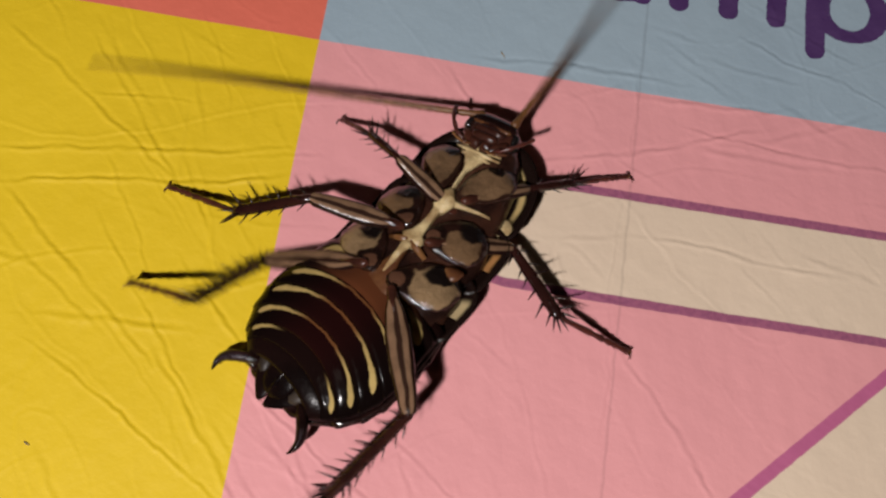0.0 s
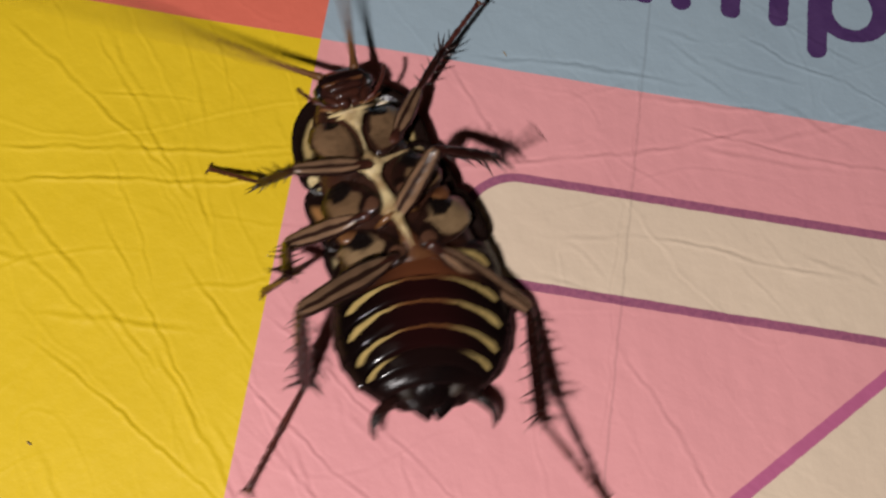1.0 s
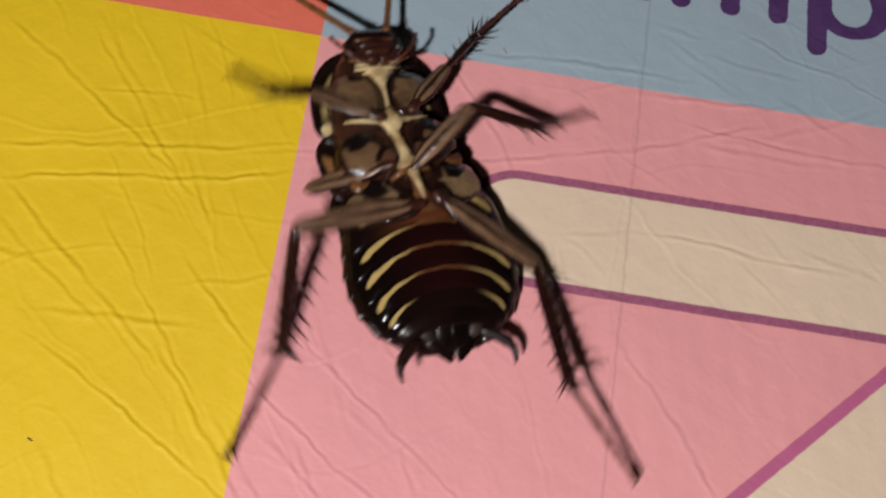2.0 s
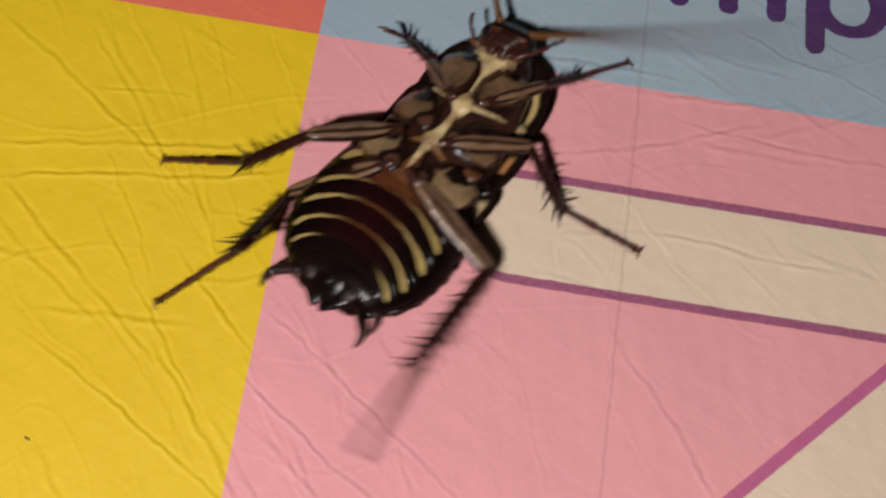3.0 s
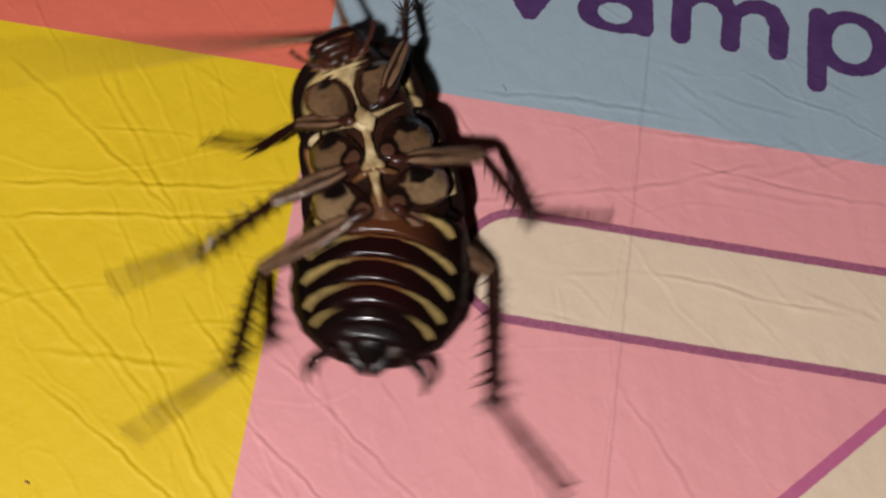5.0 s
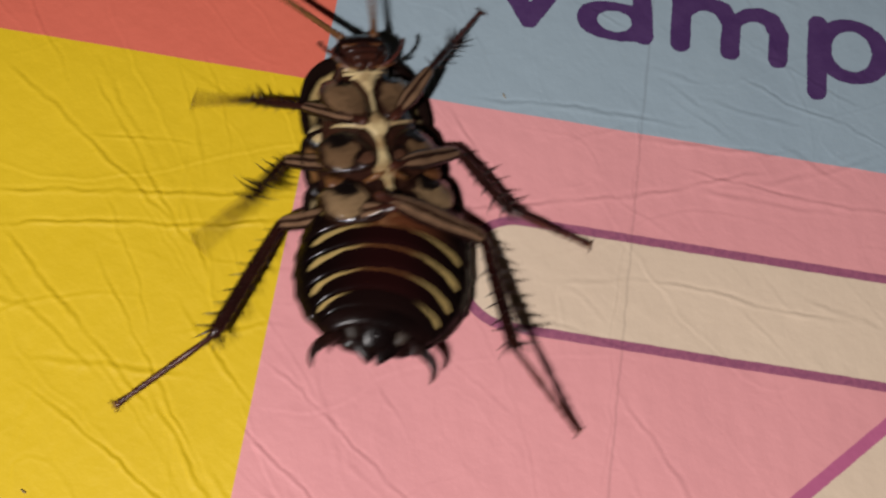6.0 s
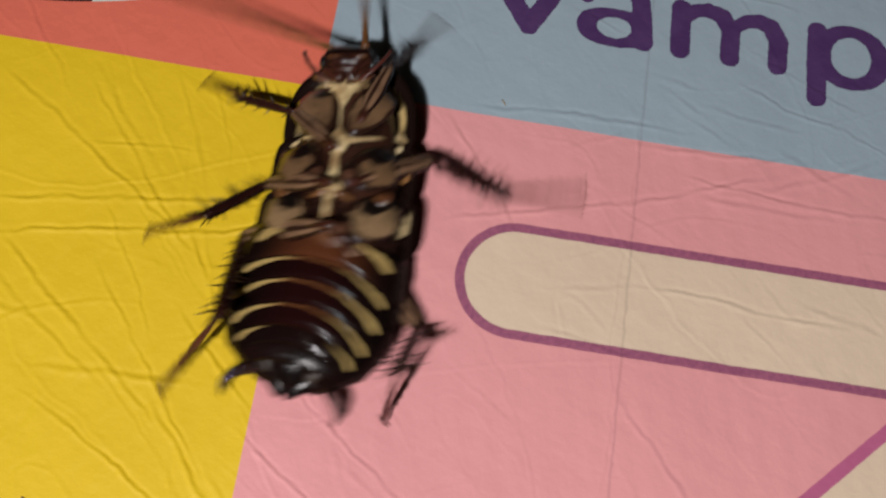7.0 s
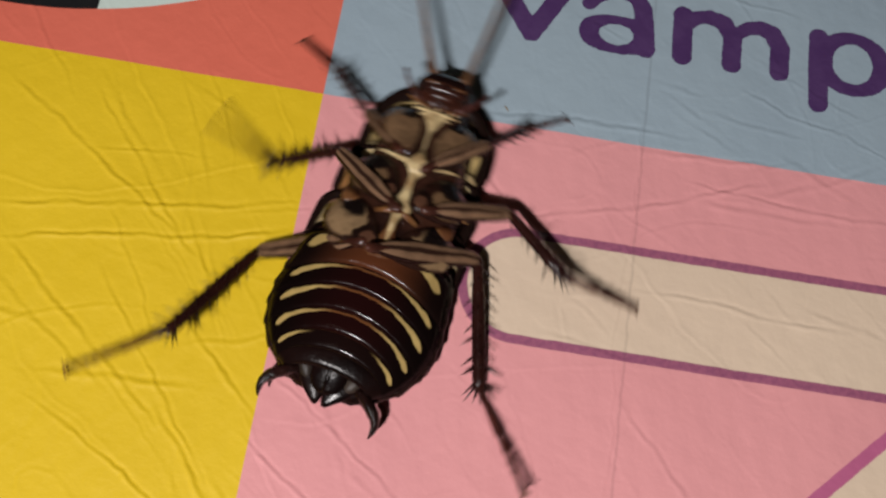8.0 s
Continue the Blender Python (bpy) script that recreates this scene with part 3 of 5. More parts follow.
def abdomen(root):
    bm = bmesh.new()
    ys = (1.2, 0.4, -1.0, -2.5, -4.0, -5.5, -7.0, -8.2, -9.2, -10.0, -10.5)
    loft(bm, [(y, profile(HALF, y) + 0.12, 0.7 * profile(((-10.5, 0.5), (-6, 2.4), (1, 2.6)), y), profile(((-10.5, 0.5), (-8, 1.2), (-4, 1.7), (1, 1.6)), y),
               0.0, 1.72 - PIVOT) for y in ys], 40)
    body = part("abdomen", bm, CHITIN, root, "dark brown rounded abdomen with cream bands")
    body.location = (0, 0, PIVOT * MM)
    belly_plate(body, 0.9, -1.4, 0.6, 1.9, AMBER_PLATE, 0.30, "reddish first belly plate")
    for y0, y1, d0, d1, m in ((-1.3, -3.1, 1.8, 2.2, BELLY), (-2.95, -4.9, 2.1, 2.35, BELLY), (-4.75, -6.5, 2.3, 2.2, BELLY),
                              (-6.35, -7.75, 2.15, 1.6, BELLY_END), (-7.6, -9.0, 1.5, 0.9, TAIL_SHELL)):
        belly_plate(body, y0, y1, d0, d1, m, 0.24, "glossy dark belly plate with cream band")
    # side flaps of the back plates, lapping one behind the other
    for i in range(7):
        y = 0.6 - 1.5 * i
        for side in (-1, 1):
            w0, w1 = profile(HALF, y), profile(HALF, y - 1.75)
            bm = bmesh.new()
            rings = []
            for s, w in ((0.0, w0), (0.35, w0 * 0.65 + w1 * 0.35), (0.8, w0 * 0.2 + w1 * 0.8 + 0.10), (1.0, w1 + 0.05)):
                yy = y - 1.75 * s
                rings.append([(side * (w - 0.7), yy, 1.42 - PIVOT), (side * (w + 0.12), yy - 0.1, 1.60 - PIVOT),
                              (side * (w + 0.26), yy - 0.15, 1.72 - PIVOT), (side * (w + 0.12), yy - 0.1, 1.86 - PIVOT), (side * (w - 0.7), yy, 2.12 - PIVOT)])
            skin(bm, rings)
            part("side_flap", bm, FLAP, body, "black lapping edge plate")
    # end plate with two pointed lobes
    for side in (-1, 1):
        bm = bmesh.new()
        loft(bm, [(-8.6, 0.9, 0.2, 0.3, side * 1.1, 2.5 - PIVOT), (-9.3, 1.12, 0.24, 0.5, side * 1.18, 2.45 - PIVOT), (-10.0, 0.98, 0.22, 0.45, side * 0.98, 2.36 - PIVOT),
                  (-10.6, 0.72, 0.18, 0.35, side * 0.72, 2.24 - PIVOT), (-11.0, 0.46, 0.12, 0.2, side * 0.5, 2.12 - PIVOT), (-11.35, 0.14, 0.05, 0.1, side * 0.36, 2.05 - PIVOT)], 14)
        part("end_lobe", bm, TAIL_SHELL, body, "glossy black end lobe")
        bm = bmesh.new()
        loft(bm, [(-8.6, 0.25, 0.1, 0.2, side * 2.0, 2.75 - PIVOT), (-9.1, 0.6, 0.25, 0.3, side * 1.85, 2.7 - PIVOT), (-9.7, 0.45, 0.2, 0.3, side * 1.65, 2.5 - PIVOT), (-10.0, 0.1, 0.1, 0.1, side * 1.5, 2.4 - PIVOT)], 10)
        part("tail_base", bm, PALE_HORN, body, "greyish base plate of a tail feeler")
        cercus(body, side)
    bm = bmesh.new()
    loft(bm, [(-8.1, 0.1, 0.1, 0.1, 0, 3.45 - PIVOT), (-8.6, 0.16, 0.12, 0.2, 0, 3.36 - PIVOT), (-9.6, 0.16, 0.1, 0.2, 0, 3.04 - PIVOT), (-10.6, 0.1, 0.08, 0.1, 0, 2.5 - PIVOT)], 10)
    part("keel", bm, TAIL_SHELL, body, "narrow ridge between the end lobes")
    bm = bmesh.new()
    loft(bm, [(-7.5, 0.4, 0.1, 0.3, 0, 3.3 - PIVOT), (-7.9, 1.0, 0.3, 0.4, 0, 3.2 - PIVOT), (-8.7, 1.35, 0.42, 0.5, 0, 2.98 - PIVOT), (-9.6, 1.3, 0.34, 0.5, 0, 2.68 - PIVOT), (-10.2, 1.0, 0.22, 0.3, 0, 2.5 - PIVOT), (-10.6, 0.4, 0.1, 0.1, 0, 2.38 - PIVOT)], 20)
    part("end_plate", bm, TAIL_SHELL, body, "glossy black rounded end plate")
    bm = bmesh.new()
    arc = [(1.25 * math.cos(a), -8.75 + 1.35 * math.sin(a), 3.33 - PIVOT - 0.15 * abs(math.cos(a))) for a in (0.15 + 2.84 * i / 16 for i in range(17))]
    rod(bm, arc, [0.03] * 17, 6)
    part("end_seam", bm, PALE_HORN, body, "pale seam round the end plate")
    return body


def shields(root):
    bm = disc(bmesh.new(), 9.3, 5.1, 5.9, 2.6, 1.55, 0.30, squareness=0.82)
    part("pronotum", bm, SHIELD, root, "dark neck shield with cream band inside its rim")
    bm = disc(bmesh.new(), 5.8, 5.55, 3.2, 2.8, 1.6, 0.28, squareness=0.5)
    part("mesonotum", bm, SHIELD_SIDE, root, "dark middle back shield with orange sides")
    bm = disc(bmesh.new(), 1.6, 6.0, 3.2, 2.8, 1.65, 0.26, squareness=0.5)
    part("metanotum", bm, SHIELD_BACK, root, "dark hind back shield with cream sides")


def chest(root):
    bm = bmesh.new()
    loft(bm, [(-1.6, 4.3, 2.1, 1.2, 0, 1.7), (0.0, 4.9, 2.5, 1.3, 0, 1.6), (2.5, 4.9, 2.5, 1.2, 0, 1.6), (3.6, 4.4, 2.2, 1.2, 0, 1.6), (5.5, 4.6, 2.4, 1.2, 0, 1.6),
              (7.4, 4.0, 2.2, 1.2, 0, 1.6), (9.5, 3.5, 2.4, 1.2, 0, 1.6), (12.0, 2.8, 2.2, 1.1, 0, 1.6), (13.6, 1.9, 1.7, 0.8, 0, 1.8), (14.4, 1.2, 1.1, 0.5, 0, 2.0)], 28)
    part("chest", bm, SKIN, root, "mottled brown soft underside of the chest")

    def plate(name, rows, material, label):
        bm = bmesh.new()
        loft(bm, [(y, w, up, 0.5, x, z) for y, w, up, x, z in rows], 12, 0.8)
        part(name, bm, material, root, label)

    def strip(name, rows, side, material, label):
        """A soft fold that runs outwards: x, y, half width, z."""
        bm = bmesh.new()
        skin(bm, [[(side * x, y + w * math.cos(a), z + 0.2 * math.sin(a)) for a in (2 * math.pi * j / 12 for j in range(12))] for x, y, w, z in rows])
        part(name, bm, material, root, label)

    plate("breastplate", ((8.2, 0.08, 0.2, 0, 4.35), (9.4, 0.07, 0.28, 0, 4.3), (10.3, 0.10, 0.3, 0, 4.24), (10.8, 0.32, 0.3, 0.03, 4.18), (11.3, 0.6, 0.34, 0, 4.14), (11.9, 0.95, 0.34, -0.03, 4.06), (12.5, 1.0, 0.24, 0, 3.9)), CREAM, "cream wedge between the front hips")
    plate("breastplate", ((6.6, 0.35, 0.2, 0, 4.3), (7.0, 0.6, 0.3, 0.03, 4.36), (7.5, 1.0, 0.34, -0.02, 4.4), (8.05, 0.6, 0.3, 0, 4.4), (8.7, 0.12, 0.2, 0, 4.35)), CREAM, "cream star behind the front hips")
    for side in (-1, 1):
        strip("hind_fold", ((0.4, 7.6, 0.32, 4.38), (1.1, 7.72, 0.22, 4.2), (1.9, 7.95, 0.14, 3.85), (2.7, 8.15, 0.09, 3.5), (3.2, 8.25, 0.04, 3.2)), side, CREAM, "cream fold behind the front hips")
        plate("side_fold", ((7.8, 0.25, 0.1, side * 4.0, 1.45), (8.2, 0.6, 0.12, side * 3.95, 1.5), (8.8, 0.66, 0.12, side * 3.9, 1.5), (9.4, 0.3, 0.1, side * 3.85, 1.4)), CREAM, "cream spot beside the front hips")
        plate("side_fold", ((2.9, 0.3, 0.12, side * 3.6, 3.45), (3.5, 0.85, 0.25, side * 3.5, 3.5), (4.2, 0.5, 0.2, side * 3.9, 3.35)), AMBER, "brown fold behind a middle hip")
        bm = bmesh.new()
        rod(bm, [(side * 0.1, 3.7, 4.4), (side * 0.8, 3.5, 4.3), (side * 1.6, 3.3, 3.9)], [0.30, 0.26, 0.2], 8)
        part("cross_bar", bm, AMBER, root, "cream cross bar of the breast")
    for y, w, z in ((11.75, 1.2, 4.22), (12.1, 1.75, 4.24), (12.45, 1.7, 4.26), (12.8, 1.4, 4.26), (13.1, 1.0, 4.2)):
        bm = bmesh.new()
        rod(bm, [(-w, y + 0.1, z - 0.35), (-w * 0.4, y - 0.06, z), (w * 0.4, y - 0.06, z), (w, y + 0.1, z - 0.35)], [0.1, 0.17, 0.17, 0.1], 8)
        part("neck_fold", bm, CREAM, root, "cream wrinkle of the neck")
    plate("breastplate", ((3.2, 0.25, 0.2, 0, 4.3), (3.6, 0.75, 0.3, 0.04, 4.34), (4.0, 0.95, 0.36, 0, 4.36), (4.5, 0.5, 0.3, -0.02, 4.3), (5.3, 0.34, 0.28, 0.02, 4.25), (6.2, 0.28, 0.28, 0, 4.26), (7.1, 0.4, 0.3, 0, 4.3), (7.5, 0.3, 0.2, 0, 4.3)), CREAM, "cream plate between the middle hips")
    plate("breastplate", ((0.8, 0.08, 0.1, 0, 4.5), (1.6, 0.2, 0.16, 0.02, 4.56), (2.6, 0.26, 0.2, 0, 4.58), (3.3, 0.4, 0.22, 0, 4.52), (3.8, 0.3, 0.1, 0, 4.45)), CREAM, "thin cream ridge between the hind hips")
    plate("breastplate", ((-2.2, 1.6, 0.2, 0, 3.3), (-1.0, 1.75, 0.3, 0, 3.85), (0.4, 1.05, 0.34, 0, 4.1), (2.0, 0.42, 0.36, 0, 4.3), (3.3, 0.36, 0.3, 0, 4.36)), AMBER, "amber plate between the hind hips")


def oriented(a, b, up=(0, 0, 1)):
    """A pose at a whose y axis points to b (millimetres)."""
    y = (Vector(b) - Vector(a)).normalized()
    x = y.cross(Vector(up)).normalized()
    z = x.cross(y)
    m = Matrix((x, y, z)).transposed().to_4x4()
    return Matrix.Translation(Vector(a) * MM) @ m


def hip_plates(root):
    for side in (-1, 1):
        for base, tip, w, material in (((2.9, 12.0, 3.2), (0.85, 8.1, 4.5), 1.5, HIP_FRONT), ((4.2, 6.7, 3.2), (0.75, 4.5, 4.5), 1.75, HIP_MID),
                                       ((4.7, 2.9, 3.2), (0.7, 0.5, 4.5), 1.75, HIP_BACK)):
            a, b = Vector((base[0] * side, *base[1:])), Vector((tip[0] * side, *tip[1:]))
            length = (b - a).length
            bm = bmesh.new()
            loft(bm, [(-0.3, w * 0.25, 0.15, 0.3, 0, -0.3), (length * 0.08, w * 0.78, 0.34, 0.5, 0, -0.1), (length * 0.25, w * 1.02, 0.42, 0.6, 0, 0.0), (length * 0.45, w * 1.02, 0.45, 0.6, 0, 0.0),
                      (length * 0.65, w * 0.88, 0.42, 0.6, 0, 0), (length * 0.83, w * 0.62, 0.38, 0.5, 0, 0), (length * 0.96, w * 0.4, 0.36, 0.4, 0, 0.02), (length * 1.03, w * 0.16, 0.14, 0.2, 0, 0.05)], 24)
            if side > 0:
                uv = bm.loops.layers.uv.verify()
                for f in bm.faces:
                    for loop in f.loops:
                        loop[uv].uv[0] = 0.5 - loop[uv].uv[0]
            ob = part("coxa", bm, material, root, "broad flat brown hip plate with a dark border")
            ob.matrix_basis = oriented(a, b)


def head(root):
    bm = bmesh.new()
    loft(bm, [(13.7, 0.9, 0.4, 0.5, 0, 3.4), (14.1, 1.5, 0.9, 0.9, 0, 3.4), (14.8, 1.95, 1.25, 1.2, 0, 3.3), (15.6, 2.1, 1.35, 1.3, 0, 3.2), (16.3, 1.85, 1.15, 1.2, 0, 3.1), (16.8, 1.3, 0.8, 0.9, 0, 3.0), (17.1, 0.5, 0.3, 0.4, 0, 2.9)], 24)
    skull = part("head", bm, BROWN, root, "reddish brown head with dark crown")
    skull.location = (0, -1.4 * MM, 0.25 * MM)
    for name, rows, m, label in (
            ("brow", ((15.7, 1.5, 0.2, 0, 4.1), (16.0, 1.85, 0.4, 0, 4.0), (16.4, 1.75, 0.45, 0, 3.8), (16.9, 1.2, 0.3, 0, 3.5)), CHITIN, "dark glossy brow"),
            ("brow_band", ((15.55, 1.3, 0.1, 0, 4.35), (15.7, 1.6, 0.22, 0, 4.28), (15.9, 1.5, 0.1, 0, 4.25)), AMBER, "pale band across the face"),
            ("face_plate", ((14.9, 0.9, 0.1, 0, 4.3), (15.05, 1.2, 0.32, 0, 4.35), (15.35, 1.35, 0.36, 0, 4.35), (15.6, 1.2, 0.12, 0, 4.3)), BROWN, "glossy brown face plate"),
            ("upper_lip", ((14.25, 0.6, 0.1, 0, 4.4), (14.4, 0.95, 0.36, 0, 4.45), (14.75, 1.05, 0.42, 0, 4.4), (14.98, 0.9, 0.15, 0, 4.35)), RUST, "rust-red upper lip"),
            ("lower_lip", ((13.6, 0.35, 0.1, 0.42, 4.25), (13.8, 0.42, 0.36, 0.45, 4.3), (14.2, 0.4, 0.36, 0.42, 4.35), (14.4, 0.25, 0.1, 0.4, 4.35)), RUST, "reddish lobe of the lower lip"),
            ("lower_lip", ((13.55, 0.3, 0.1, -0.40, 4.25), (13.8, 0.42, 0.34, -0.45, 4.3), (14.15, 0.42, 0.36, -0.44, 4.35), (14.4, 0.25, 0.1, -0.4, 4.35)), RUST, "reddish lobe of the lower lip")):
        bm = bmesh.new()
        loft(bm, [(y, w, up, 0.4, x, z) for y, w, up, x, z in rows], 16, 0.75)
        part(name, bm, m, skull, label)
    for side in (-1, 1):
        bm = bmesh.new()
        loft(bm, [(14.9, 0.15, 0.3, 0.3, side * 1.9, 3.4), (15.3, 0.35, 0.7, 0.7, side * 1.95, 3.35), (15.9, 0.4, 0.8, 0.7, side * 1.85, 3.3), (16.4, 0.2, 0.4, 0.4, side * 1.6, 3.2)], 12)
        part("eye", bm, EYE, skull, "glossy black eye")
        bm = bmesh.new()
        loft(bm, [(13.6, 0.2, 0.2, 0.2, side * 0.5, 4.1), (14.0, 0.45, 0.3, 0.3, side * 0.95, 4.15), (14.6, 0.5, 0.32, 0.3, side * 1.35, 4.1), (15.1, 0.25, 0.1, 0.1, side * 1.5, 4.0)], 10)
        part("jaw", bm, RUST, skull, "rust-brown jaw")
        for name, pts, r, label in (("long_palp", ((1.1, 13.7, 4.4), (1.9, 14.0, 4.8), (2.6, 14.7, 4.85), (3.1, 15.5, 4.6), (3.3, 16.1, 4.3)), 0.16, "segmented brown mouth feeler"),
                                    ("short_palp", ((0.6, 13.7, 4.5), (1.1, 13.45, 4.75), (1.75, 13.6, 4.8), (2.3, 13.95, 4.6)), 0.11, "short pale mouth feeler")):
            bm = bmesh.new()
            dense, rad = [], []
            for a, b in zip(pts, pts[1:]):
                for s, k in ((0.0, 0.7), (0.3, 1.0), (0.75, 1.1), (0.97, 0.8)):
                    q = Vector(a).lerp(Vector(b), s)
                    dense.append((q.x * side, q.y, q.z))
                    rad.append(r * k)
            rod(bm, dense, rad, 8)
            part(name, bm, FOOT if name == "long_palp" else AMBER, skull, label)
    return skull


def feeler(root, side):
    bm = bmesh.new()
    pts, rad = [], []
    count = 96
    for i in range(count):
        s = i / (count - 1)
        pts.append((side * -1.8 * (s * s * (1.4 - s) - 0.4 * s), 31.0 * s, -0.5 * s * s))
        rad.append((0.32 if i < 3 else 0.25 - 0.15 * s) * (1.0 + (0.14 if i % 2 else -0.06)))
    rod(bm, pts, rad, 8)
    ob = part("antenna", bm, FEELER, root, "long thin brown antenna")
    ob.matrix_basis = pose(side * 1.2 * MM, 15.2 * MM, 4.0 * MM)
    return ob


def spine_mesh():
    bm = bmesh.new()
    rod(bm, [(0, 0, 0), (0, 0.35, 0.02), (0, 0.75, 0.05), (0, 1.15, 0.1)], [0.10, 0.075, 0.045, 0.008], 6)
    return part("spine", bm, SPINE, None, "")


def leg(root, lengths, bulk, spines, seed):
    """Femur, tibia with spines, and five-jointed tarsus with claws, each along its y axis."""
    rng = random.Random(seed)
    lf, lt, la = lengths
    bm = bmesh.new()
    loft(bm, [(-0.15, 0.10, 0.15, 0.15, 0, 0), (lf * 0.04, 0.34 * bulk, 0.3, 0.3, 0, 0), (lf * 0.15, 0.62 * bulk, 0.36, 0.36, 0, 0), (lf * 0.35, 0.84 * bulk, 0.40, 0.40, 0, 0), (lf * 0.6, 0.78 * bulk, 0.38, 0.38, 0, 0),
              (lf * 0.82, 0.66 * bulk, 0.36, 0.36, 0, 0), (lf * 0.95, 0.58 * bulk, 0.34, 0.34, 0, 0), (lf * 1.0, 0.42 * bulk, 0.28, 0.28, 0, 0), (lf * 1.03, 0.1, 0.1, 0.1, 0, 0)], 20, 0.85)
    bulk = bulk * (0.8 if lt < 5 else 0.95)
    femur = part("femur", bm, THIGH, root, "flat taupe upper leg with dark streaks")
    bm = bmesh.new()
    loft(bm, [(-0.7, 0.12, 0.12, 0.2, 0, 0.0), (-0.45, 0.34, 0.28, 0.36, 0, 0.0), (0.1, 0.42, 0.34, 0.4, 0, 0.0), (0.8, 0.36, 0.34, 0.3, 0, 0.02), (1.5, 0.1, 0.36, 0.1, 0, 0.02)], 14)
    part("trochanter", bm, RUST, femur, "glossy reddish joint at the hip")
    for i in range(4):
        s = again(SPINE_OB, femur, pose(0.42 * bulk * MM * (1 if seed % 2 else -1), lf * (0.45 + 0.14 * i) * MM, -0.1 * MM, -18, 0, -58 if seed % 2 else 58))
        s.scale = (0.7, 0.55, 0.7)
    bm = bmesh.new()
    loft(bm, [(-0.25, 0.12, 0.12, 0.12, 0, 0), (0.0, 0.36 * bulk, 0.30, 0.30, 0, 0), (lt * 0.12, 0.40 * bulk, 0.33, 0.33, 0, 0), (lt * 0.35, 0.48 * bulk, 0.37, 0.37, 0, 0), (lt * 0.7, 0.50 * bulk, 0.38, 0.38, 0, 0),
              (lt * 0.93, 0.50 * bulk, 0.38, 0.38, 0, 0), (lt * 1.0, 0.36 * bulk, 0.28, 0.28, 0, 0), (lt * 1.02, 0.1, 0.1, 0.1, 0, 0)], 14)
    tibia = part("tibia", bm, SHANK, root, "dark brown spiny lower leg")
    for i in range(spines):
        for side in (-1, 1):
            s = (i + 0.6 + rng.uniform(-0.2, 0.2)) / spines
            size = rng.uniform(0.75, 1.15) * (0.75 + 0.45 * s) * (1.0 if lt > 5 else 0.8)
            sp = again(SPINE_OB, tibia, pose(side * 0.40 * bulk * MM, lt * s * MM, rng.uniform(-0.1, 0.2) * MM, rng.uniform(-10, 30), 0, -side * rng.uniform(46, 66)))
            sp.scale = (size, size, size)
    for i in range(5):
        sp = again(SPINE_OB, tibia, pose((i - 2) * 0.14 * bulk * MM, lt * 0.97 * MM, 0.05 * MM, rng.uniform(-20, 25), 0, -(i - 2) * 19))
        sp.scale = (1.2, 1.25, 1.2)
    for i in range(spines if lt > 8 else spines // 2):
        s = (i + 0.3) / (spines if lt > 8 else spines // 2)
        sp = again(SPINE_OB, tibia, pose(rng.uniform(-0.1, 0.1) * MM, lt * s * MM, 0.25 * MM, 52, 0, rng.uniform(-25, 25)))
        sp.scale = (0.8, 0.7, 0.8)
    bm = bmesh.new()
    secs = [(-0.15, 0.08, 0.08, 0.08, 0, 0)]
    joints = (0.0, 0.46, 0.63, 0.74, 0.82, 1.0)
    r = 0.25 if lt > 5 else 0.21
    for a, b in zip(joints, joints[1:]):
        secs += [(la * (a + 0.01), r * 0.72, r * 0.72, r * 0.72, 0, 0), (la * (a + (b - a) * 0.5), r * 0.88, r * 0.85, r * 0.85, 0, 0), (la * (b - 0.02), r * 1.12, r, r, 0, 0)]
    secs.append((la * 1.0, 0.08, 0.08, 0.08, 0, 0))
    loft(bm, secs, 10)
    tarsus = part("tarsus", bm, FOOT, root, "thin reddish jointed foot")
    for side in (-1, 1):
        bm = bmesh.new()
        rod(bm, [(0, la * 0.98, 0), (side * 0.22, la * 0.98 + 0.3, 0.04), (side * 0.42, la * 0.98 + 0.42, -0.02), (side * 0.55, la * 0.98 + 0.32, -0.1)], [0.1, 0.09, 0.06, 0.012], 6)
        part("claw", bm, FOOT, tarsus, "tiny curved claw")
    bm = bmesh.new()
    loft(bm, [(la * 0.96, 0.1, 0.1, 0.1, 0, 0), (la * 0.99, 0.22, 0.12, 0.12, 0, 0), (la * 0.99 + 0.22, 0.24, 0.1, 0.12, 0, 0), (la * 0.99 + 0.34, 0.1, 0.05, 0.05, 0, 0)], 10)
    part("foot_pad", bm, AMBER, tarsus, "pale pad between the claws")
    return femur, tibia, tarsus


AMBER_PLATE = banded("belly_plate_first", -0.2, (0.006, 0.003, 0.0026), (0.080, 0.025, 0.010))
PALE_HORN = plain("grey_horn", (0.045, 0.033, 0.025), (0.018, 0.012, 0.009), 0.45, 600.0, 0.0001, 0.0, 0.25)
FLAP = plain("edge_plate", (0.009, 0.004, 0.0035), (0.02, 0.008, 0.006), 0.16, 1200.0, 0.00005)

